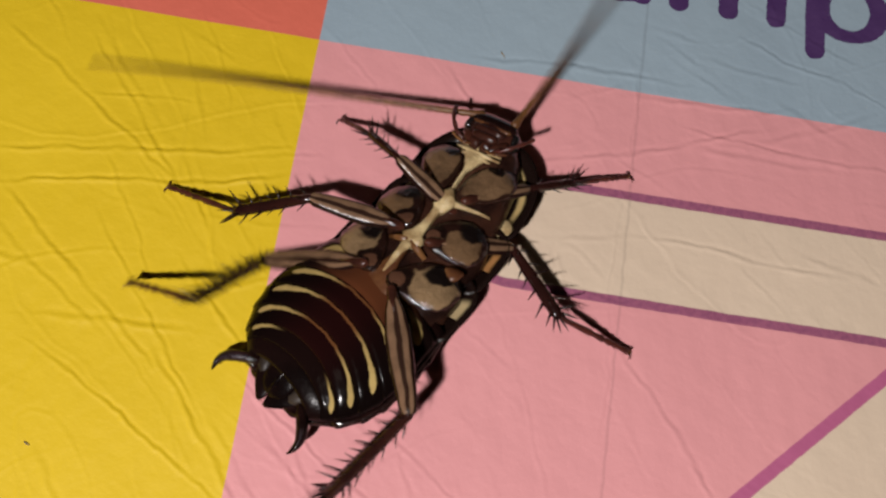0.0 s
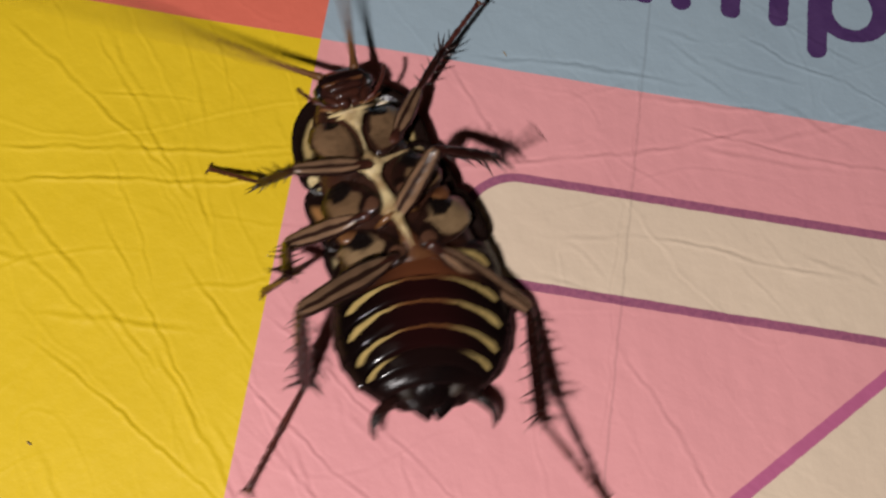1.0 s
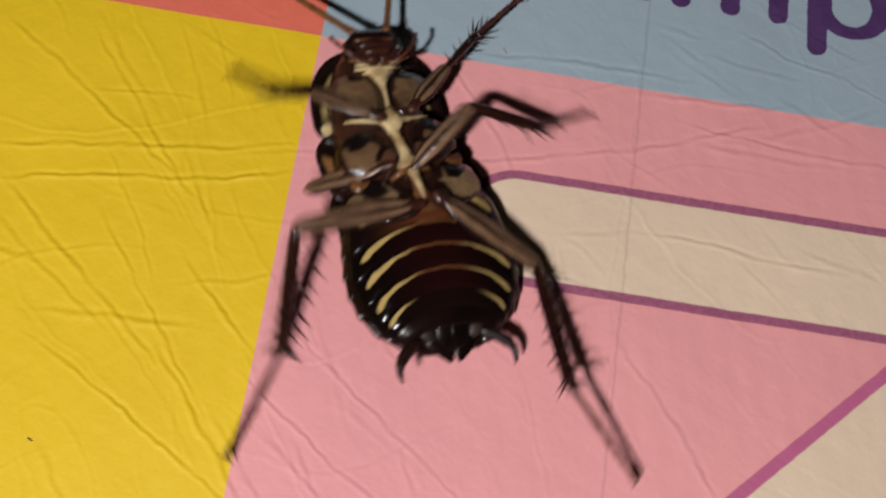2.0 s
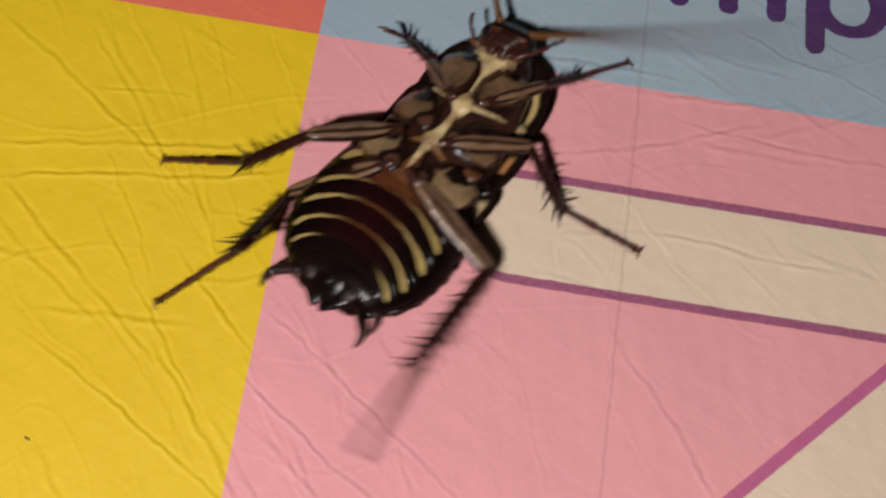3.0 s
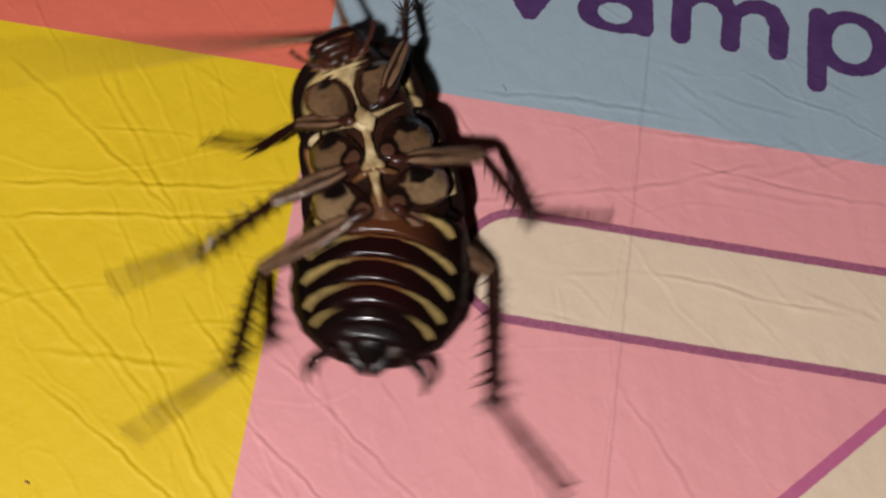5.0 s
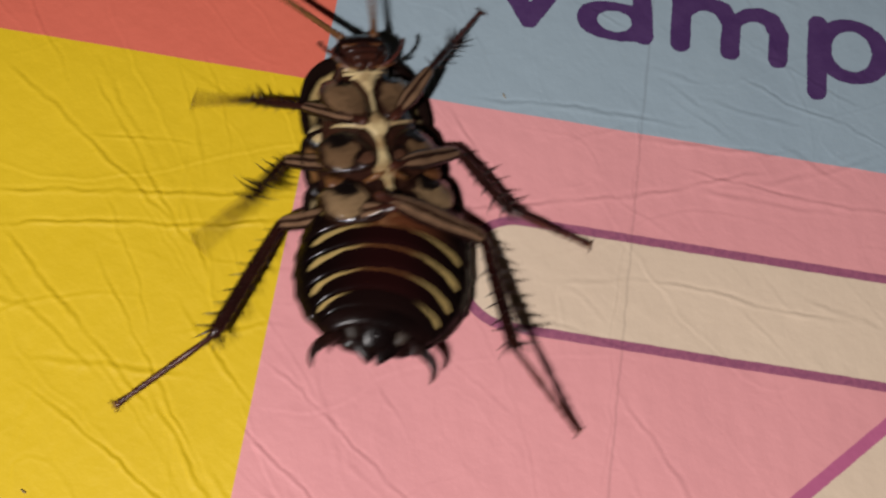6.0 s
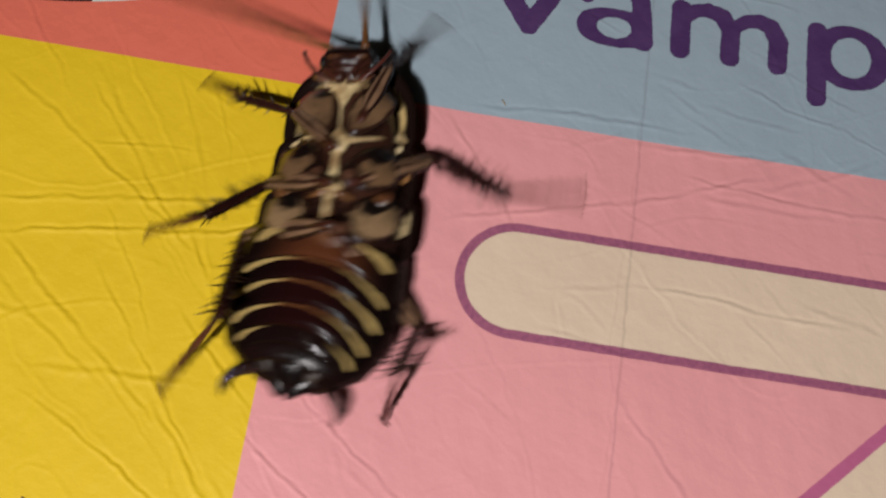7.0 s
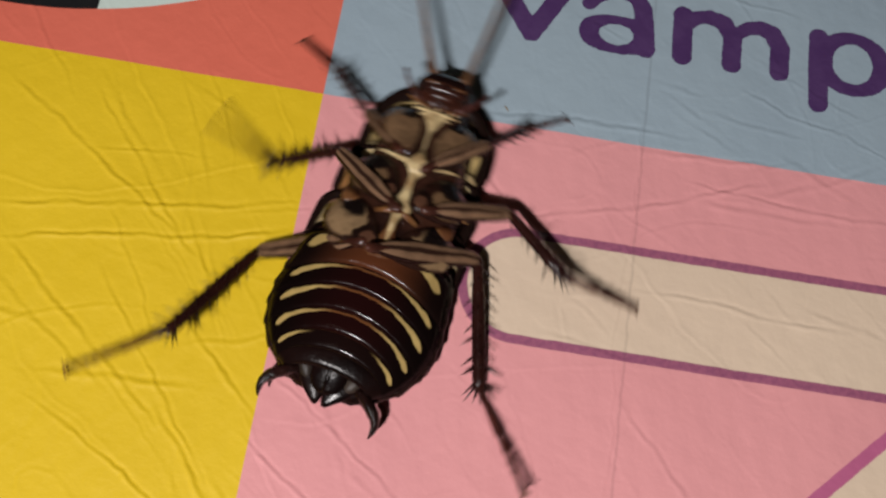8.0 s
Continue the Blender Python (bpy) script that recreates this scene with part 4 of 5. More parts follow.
roach = new("cockroach")
tagged(roach, "dark brown and cream cockroach lying on its back, legs kicking", "cockroach")
FORE_LABELS = ("cream wedge between the front hips", "cream star behind the front hips", "cream spot beside the front hips")
SPINE_OB = spine_mesh()
tail = abdomen(roach)
shields(roach)
chest(roach)
hip_plates(roach)
head(roach)
feeler_left, feeler_right = feeler(roach, -1), feeler(roach, 1)
FRONT, MIDDLE, HIND = (5.0, 4.3, 4.9), (6.2, 6.1, 6.5), (8.6, 9.6, 8.2)
front_left, front_right = leg(roach, FRONT, 0.82, 4, 1), leg(roach, FRONT, 0.82, 4, 2)
middle_left, middle_right = leg(roach, MIDDLE, 0.95, 6, 3), leg(roach, MIDDLE, 0.95, 6, 4)
hind_left, hind_right = leg(roach, HIND, 1.1, 9, 5), leg(roach, HIND, 1.1, 9, 6)
bpy.data.objects.remove(SPINE_OB)


# ---- what moves ----
TIMES = [i / FPS for i in range(int(8 * FPS) + 1)]


def bearing(yaw, lift):
    """A turn whose y axis points along yaw (from x) and lift."""
    return pose(0, 0, 0, lift, 0, yaw - 90)


# the front of the body turns at the neck: seconds, degrees
NECK = Vector((0, 7.4, 2.2)) * MM
NECK_TURNS = ((0, 7.6), (0.5, -4.7), (1, -7.8), (2.5, -9.5), (3, 7.7), (3.5, 3), (4, -4.1), (5.5, 13.8), (6, 0.3), (6.5, 15.4), (7, 3.3), (7.5, -3.2), (8, 3.1))


def neck(t):
    return Matrix.Translation(NECK) @ pose(0, 0, 0, 0, 0, smooth_curve(NECK_TURNS, t)[0]) @ Matrix.Translation(-NECK)


def turn_neck():
    """Key the neck shield, the head and the front hips, which turn as one."""
    for ob in list(roach.children):
        if ob.name.split(".")[0] in ("pronotum", "head", "neck_fold", "hind_fold", "throat") or ob.data.materials[0] is HIP_FRONT or ob.get("label", "") in FORE_LABELS:
            base = ob.matrix_basis.copy()
            walk(ob, [(t, neck(t) @ base) for t in TIMES])


BODY_PATH = []


def crawl(rows):
    """Key the body: seconds, x, y, z (mm), heading, pitch, roll."""
    for t in TIMES:
        r = smooth_curve(rows, t)
        BODY_PATH.append(Matrix.Translation(Vector(r[:3]) * MM) @ pose(0, 0, 0, 0, 0, r[3]) @ pose(0, 0, 0, r[4]) @ pose(0, 0, 0, 0, r[5]))
    walk(roach, list(zip(TIMES, BODY_PATH)))


def swing_tail(rows):
    """Key the abdomen: seconds, yaw, pitch, roll and how far it is drawn out (mm)."""
    walk(tail, [(t, pose(0, 0, PIVOT * MM, 0, 0, r[0]) @ pose(0, 0, 0, r[1]) @ pose(0, -r[3] * MM, 0) @ pose(0, 0, 0, 0, r[2])) for t in TIMES for r in [smooth_curve(rows, t)]])


def sway(ob, side, rows):
    """Key an antenna: seconds, yaw, lift."""
    walk(ob, [(t, neck(t) @ pose(side * 1.2 * MM, 15.2 * MM, 4.0 * MM) @ bearing(*r)) for t in TIMES for r in [smooth_curve(rows, t)]])


def kept_above(body, joint, yaw, lift, length):
    """A limb's pose from its joint, lifted as far as its tip needs to stay on the mat."""
    for extra in range(60):
        m = joint @ bearing(yaw, lift + extra)
        if (body @ m @ Vector((0, length * MM, 0))).z > 0.0003:
            break
    return m


def kick(parts, hip, lengths, rows):
    """Key one leg in the body's space: seconds, femur yaw and lift, slide of the hip in tenths, tibia yaw and lift, tarsus yaw and lift."""
    paths = ([], [], [])
    for t, body in zip(TIMES, BODY_PATH):
        fy, fl, slide, ty, tl, ay, al = smooth_curve(rows, t)
        p = (neck(t) if lengths is FRONT else Matrix()) @ Matrix.Translation(Vector(hip) * MM)
        base = p.to_3x3().to_4x4()
        start = p @ bearing(fy, fl) @ pose(0, slide * 0.1 * MM, 0)
        knee = (start @ pose(0, lengths[0] * MM, 0)).translation
        low = kept_above(body, Matrix.Translation(knee) @ base, ty, tl, lengths[1])
        ankle = (low @ pose(0, lengths[1] * MM, 0)).translation
        foot = kept_above(body, Matrix.Translation(ankle) @ base, ay, al, lengths[2])
        for path, m in zip(paths, (start, low, foot)):
            path.append((t, m))
    for ob, path in zip(parts, paths):
        walk(ob, path)


def motions():
    crawl([
        (0, -3.4, -4.8, 0.3, -30.4, 2.6, -13.5), (0.06, -3.5, -4.8, 0.3, -28.4, 2.9, -12.6), (0.2, -3.3, -5.1, 0, 7.7, 2.7, 0),
        (0.45, -2, -2.8, 0, 50.7, 3.4, 6.2), (0.5, -2.3, -3.1, 0, 49.9, 3.4, 4.7), (0.55, -2.6, -3.4, 0, 49.1, 3.4, 3.2),
        (0.7, -3.3, -3.4, 1.3, 22.7, 2, 20), (0.95, -2.3, -2.3, 0, 34.7, 3, -2.2), (1, -2, -2, 0, 35.5, 3, -0.7),
        (1.05, -1.7, -1.7, 0, 36.3, 3, 0.8), (1.2, -2.2, -2.2, 1.7, 24.2, 0.1, 25), (1.45, -2.4, -1.7, 1.1, 34.9, 0, 16),
        (1.7, -2.3, -0.2, 0.6, 23.5, 0.4, 8.8), (1.95, -2.4, 0.1, 0.6, 30.9, 1, 9.5), (2.13, -2.2, 1, 1.3, 28.9, 0.4, 18.8),
        (2.3, -2.5, 1.5, 0.8, 32.4, 1.4, 12), (2.45, 0.1, 3.6, 0.1, 34.2, 2, 11), (2.5, -0.3, 3.3, 0.1, 33.4, 2, 9.5),
        (2.55, -0.6, 3, 0.1, 32.6, 2, 8), (2.7, -2.1, 2, 0.1, 19.1, -0.2, 2), (2.95, -3.6, 2.5, 0.1, -30.6, 2.5, -11.2),
        (3, -3.3, 2.8, 0.1, -29.8, 2.5, -9.7), (3.05, -2.9, 3.1, 0.1, -29, 2.5, -8.2), (3.2, -2.6, 1.8, 0, 10.1, 3.1, 0),
        (3.44, -3, 1.7, 0.2, 24.3, 4.3, -10.9), (3.5, -3, 1.7, 0.2, 25.1, 4.3, -10.9), (3.56, -3.1, 1.7, 0.2, 25.7, 4.2, -10.4),
        (3.8, -5.1, 1.3, 0.8, 42.8, -0.5, 12), (3.95, -4.3, 2.7, 0, 43, 2.5, 0.8), (4, -4.6, 2.4, 0, 41.5, 2.5, -0.7),
        (4.05, -4.9, 2.1, 0, 40, 2.5, -2.2), (4.2, -4.4, 1.7, 1.9, 58.3, 3.4, 30), (4.45, -4.6, 2.1, 1.1, 46.7, 2.5, 16.5),
        (4.7, -3.8, 2.6, 1, 12.7, 2.3, -1.9), (4.95, -4.8, 3.1, 1.2, 16.6, 3.4, -10.6), (5.13, -4.2, 3.3, 0.1, 29.9, 4.1, 1.9),
        (5.3, -4.6, 3.9, 0, 25, 5.3, 0), (5.45, -5.5, 3.6, 0.5, -7.4, 2.1, -17.1), (5.5, -5.9, 3.3, 0.5, -8.2, 2.1, -18.6),
        (5.55, -6.2, 3, 0.5, -9, 2.1, -20.1), (5.7, -5.8, 2.7, 1.6, -2.4, 0.6, -24), (5.95, -5.5, 3.1, 0.1, 18.6, 0.2, 9.3),
        (6, -5.2, 3.4, 0.1, 19.4, 0.2, 10.8), (6.05, -4.8, 3.7, 0.1, 20.2, 0.2, 12.3), (6.3, -7, 2.2, 1.2, 10.5, -3.4, -16),
        (6.45, -7.7, 2.5, 0.4, -9.8, 2.1, -13.7), (6.5, -8.1, 2.2, 0.4, -10.6, 2.1, -15.2), (6.55, -8.4, 1.9, 0.4, -11.4, 2.1, -16.7),
        (6.7, -5.2, 2.4, 0.1, 3.7, 1.9, -2), (6.95, -9.2, 1.6, 0.2, -1.8, 4.2, -14.3), (7, -8.5, 2.1, 0.2, 1.2, 4.2, -11.3),
        (7.05, -7.9, 2.6, 0.2, 4.2, 4.2, -8.3), (7.2, -7.4, 1.4, 3.9, -6.9, -10.2, -38), (7.45, -6.5, 1.9, -0.1, 12.4, 2.9, -0.3),
        (7.5, -6.7, 1.7, -0.1, 11.9, 2.9, -1.5), (7.55, -7, 1.5, -0.1, 11.4, 2.9, -2.7), (7.7, -7.5, 1.3, 0.2, 19.5, -0.7, -3),
        (8, -5.7, 1.8, 0, -12.4, 1.9, 4)
    ])
    swing_tail([
        (0, -7.7, -1.3, 4.6, 0.1), (0.06, -6.5, -1.3, 3.7, 0.1), (0.2, -4.3, 0, 0, 0.2), (0.5, -22, -0.2, 2.1, 0), (0.7, 3.7, -0.1, 0, -1.2),
        (1, -20.5, -0.4, 1.2, -0.1), (1.2, -0.1, -0.1, 0, -1.2), (1.45, -7.1, -0.1, -2.1, -1.1), (1.7, -8.8, -0.1, 0, -1.2),
        (1.95, -10.3, -0.1, 0, -0.9), (2.13, -4.2, -0.1, 0, -1.2), (2.3, -5.5, -0.1, 0, -1.2), (2.5, -19, -0.5, 3.8, -0.7),
        (2.7, -13, -0.2, 0, -1.2), (3, 4.2, -1.3, 2, -0.6), (3.2, 0.8, -0.1, 0, -0.8), (3.44, -6.6, -0.5, 2.1, 0.2), (3.5, -7.1, -0.5, 2.1, 0.2),
        (3.56, -7.2, -0.5, 1.9, 0.1), (3.8, -14.4, -0.2, -4.2, -1.2), (4, -38.3, -0.8, -3, -0.1), (4.2, -16.3, 0, 0, -0.3),
        (4.45, -15.3, -0.1, -2.1, -0.8), (4.7, -18.4, 0, 7, -0.6), (4.95, -18.7, 0, 4.2, -0.4), (5.13, -13.6, 0, 0, -0.2),
        (5.3, -17.7, 0, 0, -0.5), (5.5, -20.3, -1.3, 3.4, -0.2), (5.7, -19.7, 0, 8.4, -0.5), (6, -17.2, -2.4, -5.9, -1),
        (6.3, -26, -0.1, 5.6, -1.2), (6.5, -5.9, -0.7, 7.2, -0.2), (6.7, -3.5, -0.1, 0, -1.2), (7, -8, -0.7, 5.8, 0), (7.2, -40, -0.2, 20, 0.8),
        (7.44, -1.8, -0.8, 3.4, -0.4), (7.5, 0.1, -0.8, 3.4, -0.4), (7.56, -0.7, -0.8, 3.4, -0.4), (7.7, -15.3, -0.1, 0, -1),
        (8, 0.1, -0.5, -3.2, -0.2)
    ])
    turn_neck()
    sway(feeler_left, -1, [
        (0, -159, 7), (0.06, -168, 5), (0.2, -237, -10), (0.45, -210, -12), (0.5, -217, -14), (0.55, -224, -16), (0.7, -273, -15),
        (0.95, -234, -11), (1, -221, -8), (1.05, -208, -5), (1.2, -259, -20), (1.45, -225, -17), (1.7, -205, -10), (1.95, -232, -12),
        (2.13, -229, -25), (2.3, -252, -17), (2.45, -203, -13), (2.5, -216, -16), (2.55, -229, -19), (2.7, -192, -8), (3, -232, -1),
        (3.2, -259, -13), (3.43, -163, 5), (3.44, -162, 5), (3.5, -162, 5), (3.56, -162, 5), (3.57, -161, 5), (3.7, -163, -19), (3.8, -219, -17),
        (3.95, -224, -11), (4, -211, -8), (4.05, -198, -5), (4.2, -235, -33), (4.45, -221, -19), (4.7, -233, -2), (4.95, -204, 6),
        (5.13, -172, -8), (5.3, -199, -10), (5.45, -170, 15), (5.5, -183, 12), (5.55, -196, 9), (5.7, -203, 12), (5.95, -245, -15),
        (6, -232, -12), (6.05, -219, -9), (6.3, -228, 8), (6.5, -202, 9), (6.7, -224, -8), (6.95, -188, 4), (7, -201, 1), (7.05, -214, -2),
        (7.2, -182, 34), (7.45, -233, -9), (7.5, -220, -6), (7.55, -207, -3), (7.7, -205, -2), (7.94, -244, -9), (8, -246, -9)
    ])
    sway(feeler_right, 1, [
        (0, 91, -9), (0.2, 32, -8), (0.45, 88, -8), (0.5, 81, -9), (0.55, 74, -10), (0.7, 68, -4), (0.95, 67, -13), (1, 80, -10), (1.05, 93, -7),
        (1.2, 58, 5), (1.45, 78, -3), (1.7, 55, -8), (1.95, 73, -7), (2.13, 76, -4), (2.3, 71, -11), (2.45, 94, -3), (2.5, 81, -6),
        (2.55, 68, -9), (2.7, 53, -9), (2.95, 24, -19), (3, 37, -16), (3.05, 50, -13), (3.2, 67, -13), (3.43, 90, -13), (3.44, 90, -13),
        (3.5, 90, -13), (3.56, 90, -13), (3.57, 90, -13), (3.7, 84, -6), (3.8, 102, -9), (3.95, 57, -6), (4, 44, -9), (4.05, 31, -12),
        (4.2, 96, -18), (4.45, 97, -11), (4.7, 39, -18), (4.95, 91, -13), (5.13, 75, -12), (5.3, 20, -13), (5.45, 94, -3), (5.5, 107, 0),
        (5.55, 120, 3), (5.7, 103, -12), (5.95, 95, -2), (6, 82, -5), (6.05, 69, -8), (6.3, 86, -6), (6.5, 98, -3), (6.7, 94, -10),
        (6.95, 86, -14), (7, 99, -11), (7.05, 112, -8), (7.2, 98, 7), (7.45, 39, -5), (7.5, 26, -8), (7.55, 13, -11), (7.7, 81, -6),
        (7.94, 86, -8), (8, 86, -8)
    ])
    kick(front_left, (-1.1, 7.7, 4.9), FRONT, [
        (0, 171, 31, -18, 160, -20, 164, -31), (0.06, 169, 27, -16, 160, -20, 164, -30), (0.2, 142, -31, 3, 159, -14, 155, -20),
        (0.45, 106, -33, 0, 141, -12, 159, -25), (0.5, 103, -33, 0, 132, -14, 143, -29), (0.55, 100, -33, 0, 123, -16, 127, -33),
        (0.7, 101, -21, 19, 81, -26, 66, -17), (0.94, 167, 6, -5, 154, -51, 134, -26), (1, 170, 7, -6, 157, -52, 137, -27),
        (1.06, 167, 6, -5, 153, -51, 134, -27), (1.2, 112, -23, 16, 92, -37, 90, -38), (1.45, 101, -31, 9, 129, -18, 134, -33),
        (1.7, 128, -10, 9, 164, -2, 165, 0), (1.95, 156, -7, -2, 148, -48, 134, -29), (2.13, 114, -23, 12, 117, -25, 98, -29),
        (2.3, 135, -29, 4, 178, -15, 178, -11), (2.45, 118, -12, 7, 104, -27, 76, -39), (2.5, 121, -12, 7, 113, -25, 92, -35),
        (2.55, 124, -12, 7, 122, -23, 108, -31), (2.7, 129, -6, 9, 172, 4, 174, 7), (2.94, 144, -24, -1, 153, -25, 268, 60),
        (3, 144, -25, -1, 152, -26, 273, 62), (3.06, 145, -24, -2, 152, -26, 265, 56), (3.2, 148, -10, -8, 150, -29, 152, -33),
        (3.44, 162, -3, -8, 156, -23, 161, -13), (3.5, 162, -3, -8, 156, -23, 161, -13), (3.56, 163, -2, -8, 155, -24, 161, -15),
        (3.8, 184, 8, -6, 134, -59, 166, -63), (3.95, 134, 11, -8, 132, -48, 102, -29), (4, 131, 11, -8, 123, -50, 86, -33),
        (4.05, 128, 11, -8, 114, -52, 70, -37), (4.2, 132, -25, -7, 25, -25, 21, -22), (4.45, 175, 3, -6, 118, -53, 143, -56),
        (4.7, 136, -17, -1, 136, -24, 239, 42), (4.95, 145, -35, 4, 221, 43, 142, -18), (5.13, 156, -10, -8, 149, -32, 152, -28),
        (5.3, 154, 0, -6, 162, -36, 155, -43), (5.5, 158, -9, -10, 164, -19, 192, 15), (5.7, 145, -42, 6, 247, 62, 150, -14),
        (5.95, 138, -31, 4, 143, -29, 143, -31), (6, 141, -31, 4, 152, -27, 159, -27), (6.05, 144, -31, 4, 161, -25, 175, -23),
        (6.3, 107, -16, -3, 146, -28, 235, 59), (6.45, 128, -21, 5, 184, 2, 184, 20), (6.5, 125, -21, 5, 175, 0, 168, 16),
        (6.55, 122, -21, 5, 166, -2, 152, 12), (6.7, 138, 2, -5, 124, -41, 113, -30), (6.95, 135, -20, -11, 156, -2, 133, -26),
        (7, 138, -20, -11, 165, 0, 149, -22), (7.05, 141, -20, -11, 174, 2, 165, -18), (7.2, 152, -4, -11, 183, 17, 145, 21),
        (7.44, 147, -17, -6, 154, -17, 147, -26), (7.5, 146, -17, -5, 152, -18, 147, -28), (7.56, 148, -19, -6, 153, -19, 148, -26),
        (7.7, 161, -35, -20, 159, -36, 151, 0), (7.94, 139, -29, 11, 141, -13, 146, -22), (8, 138, -28, 12, 140, -11, 146, -22)
    ])
    kick(front_right, (1.1, 7.7, 4.9), FRONT, [
        (0, 56, -28, 10, 57, -33, 51, -27), (0.06, 56, -28, 10, 56, -32, 50, -27), (0.2, 47, -22, 10, 46, -17, 41, -24),
        (0.45, 48, -26, 20, 66, 12, 76, 10), (0.5, 45, -26, 20, 57, 10, 60, 6), (0.55, 42, -26, 20, 48, 8, 44, 2),
        (0.7, 44, -2, 6, 60, -11, 45, -25), (0.94, 50, -18, 20, 44, -11, 38, -2), (1, 50, -18, 20, 43, -11, 37, 0),
        (1.06, 50, -18, 19, 45, -10, 38, -1), (1.2, 49, -9, 8, 62, 12, 43, -6), (1.45, 50, 1, 2, 63, 30, 58, 7),
        (1.7, 45, -8, 2, 53, -18, 47, -22), (1.95, 46, -11, 14, 41, -5, 34, 8), (2.13, 43, -2, -3, 50, -9, 40, -11),
        (2.3, 44, -15, 8, 41, -9, 41, -5), (2.5, 40, -1, -14, 55, -20, 44, -22), (2.7, 45, -7, 1, 53, -23, 48, -26),
        (2.94, 58, -20, 10, 72, -38, 57, -18), (3, 59, -21, 11, 73, -39, 57, -18), (3.06, 58, -21, 11, 71, -38, 56, -18),
        (3.2, 45, -18, 12, 43, -22, 34, -15), (3.44, 51, -35, 17, 48, -27, 47, -19), (3.5, 51, -35, 17, 48, -27, 47, -19),
        (3.56, 52, -34, 17, 49, -27, 48, -19), (3.8, 57, -2, 4, 60, -25, 63, -20), (4, 71, 4, 12, 73, -45, 67, -34),
        (4.2, 39, 16, 12, 48, -26, 45, -13), (4.45, 54, 0, 5, 59, -26, 61, -19), (4.7, 54, -17, 13, 70, -36, 55, -19),
        (4.95, 55, -16, 17, 81, -32, 77, -34), (5.13, 45, -17, 9, 48, -21, 48, -13), (5.3, 50, -18, 3, 74, -35, 74, -29),
        (5.45, 61, -21, 20, 57, -33, 48, -27), (5.5, 64, -21, 20, 66, -31, 64, -23), (5.55, 67, -21, 20, 75, -29, 80, -19),
        (5.7, 57, -18, 20, 85, -32, 80, -36), (6, 48, -3, 6, 47, -19, 45, -11), (6.3, 44, -16, 18, 53, -26, 49, -17),
        (6.45, 71, -21, 18, 89, -25, 82, -16), (6.5, 68, -21, 18, 80, -27, 66, -20), (6.55, 65, -21, 18, 71, -29, 50, -24),
        (6.7, 43, -29, 8, 55, -10, 36, 22), (6.95, 71, -16, 20, 71, -46, 45, -32), (7, 74, -16, 20, 80, -44, 61, -28),
        (7.05, 77, -16, 20, 89, -42, 77, -24), (7.2, 78, -27, 11, 85, -8, 90, -7), (7.44, 51, -29, -3, 36, -23, 45, -19),
        (7.5, 50, -29, -3, 34, -23, 43, -19), (7.56, 49, -28, -2, 35, -23, 44, -20), (7.7, 44, -10, 10, 51, -24, 54, -30),
        (7.94, 43, -3, -4, 55, -30, 46, -25), (8, 43, -3, -4, 55, -30, 46, -25)
    ])
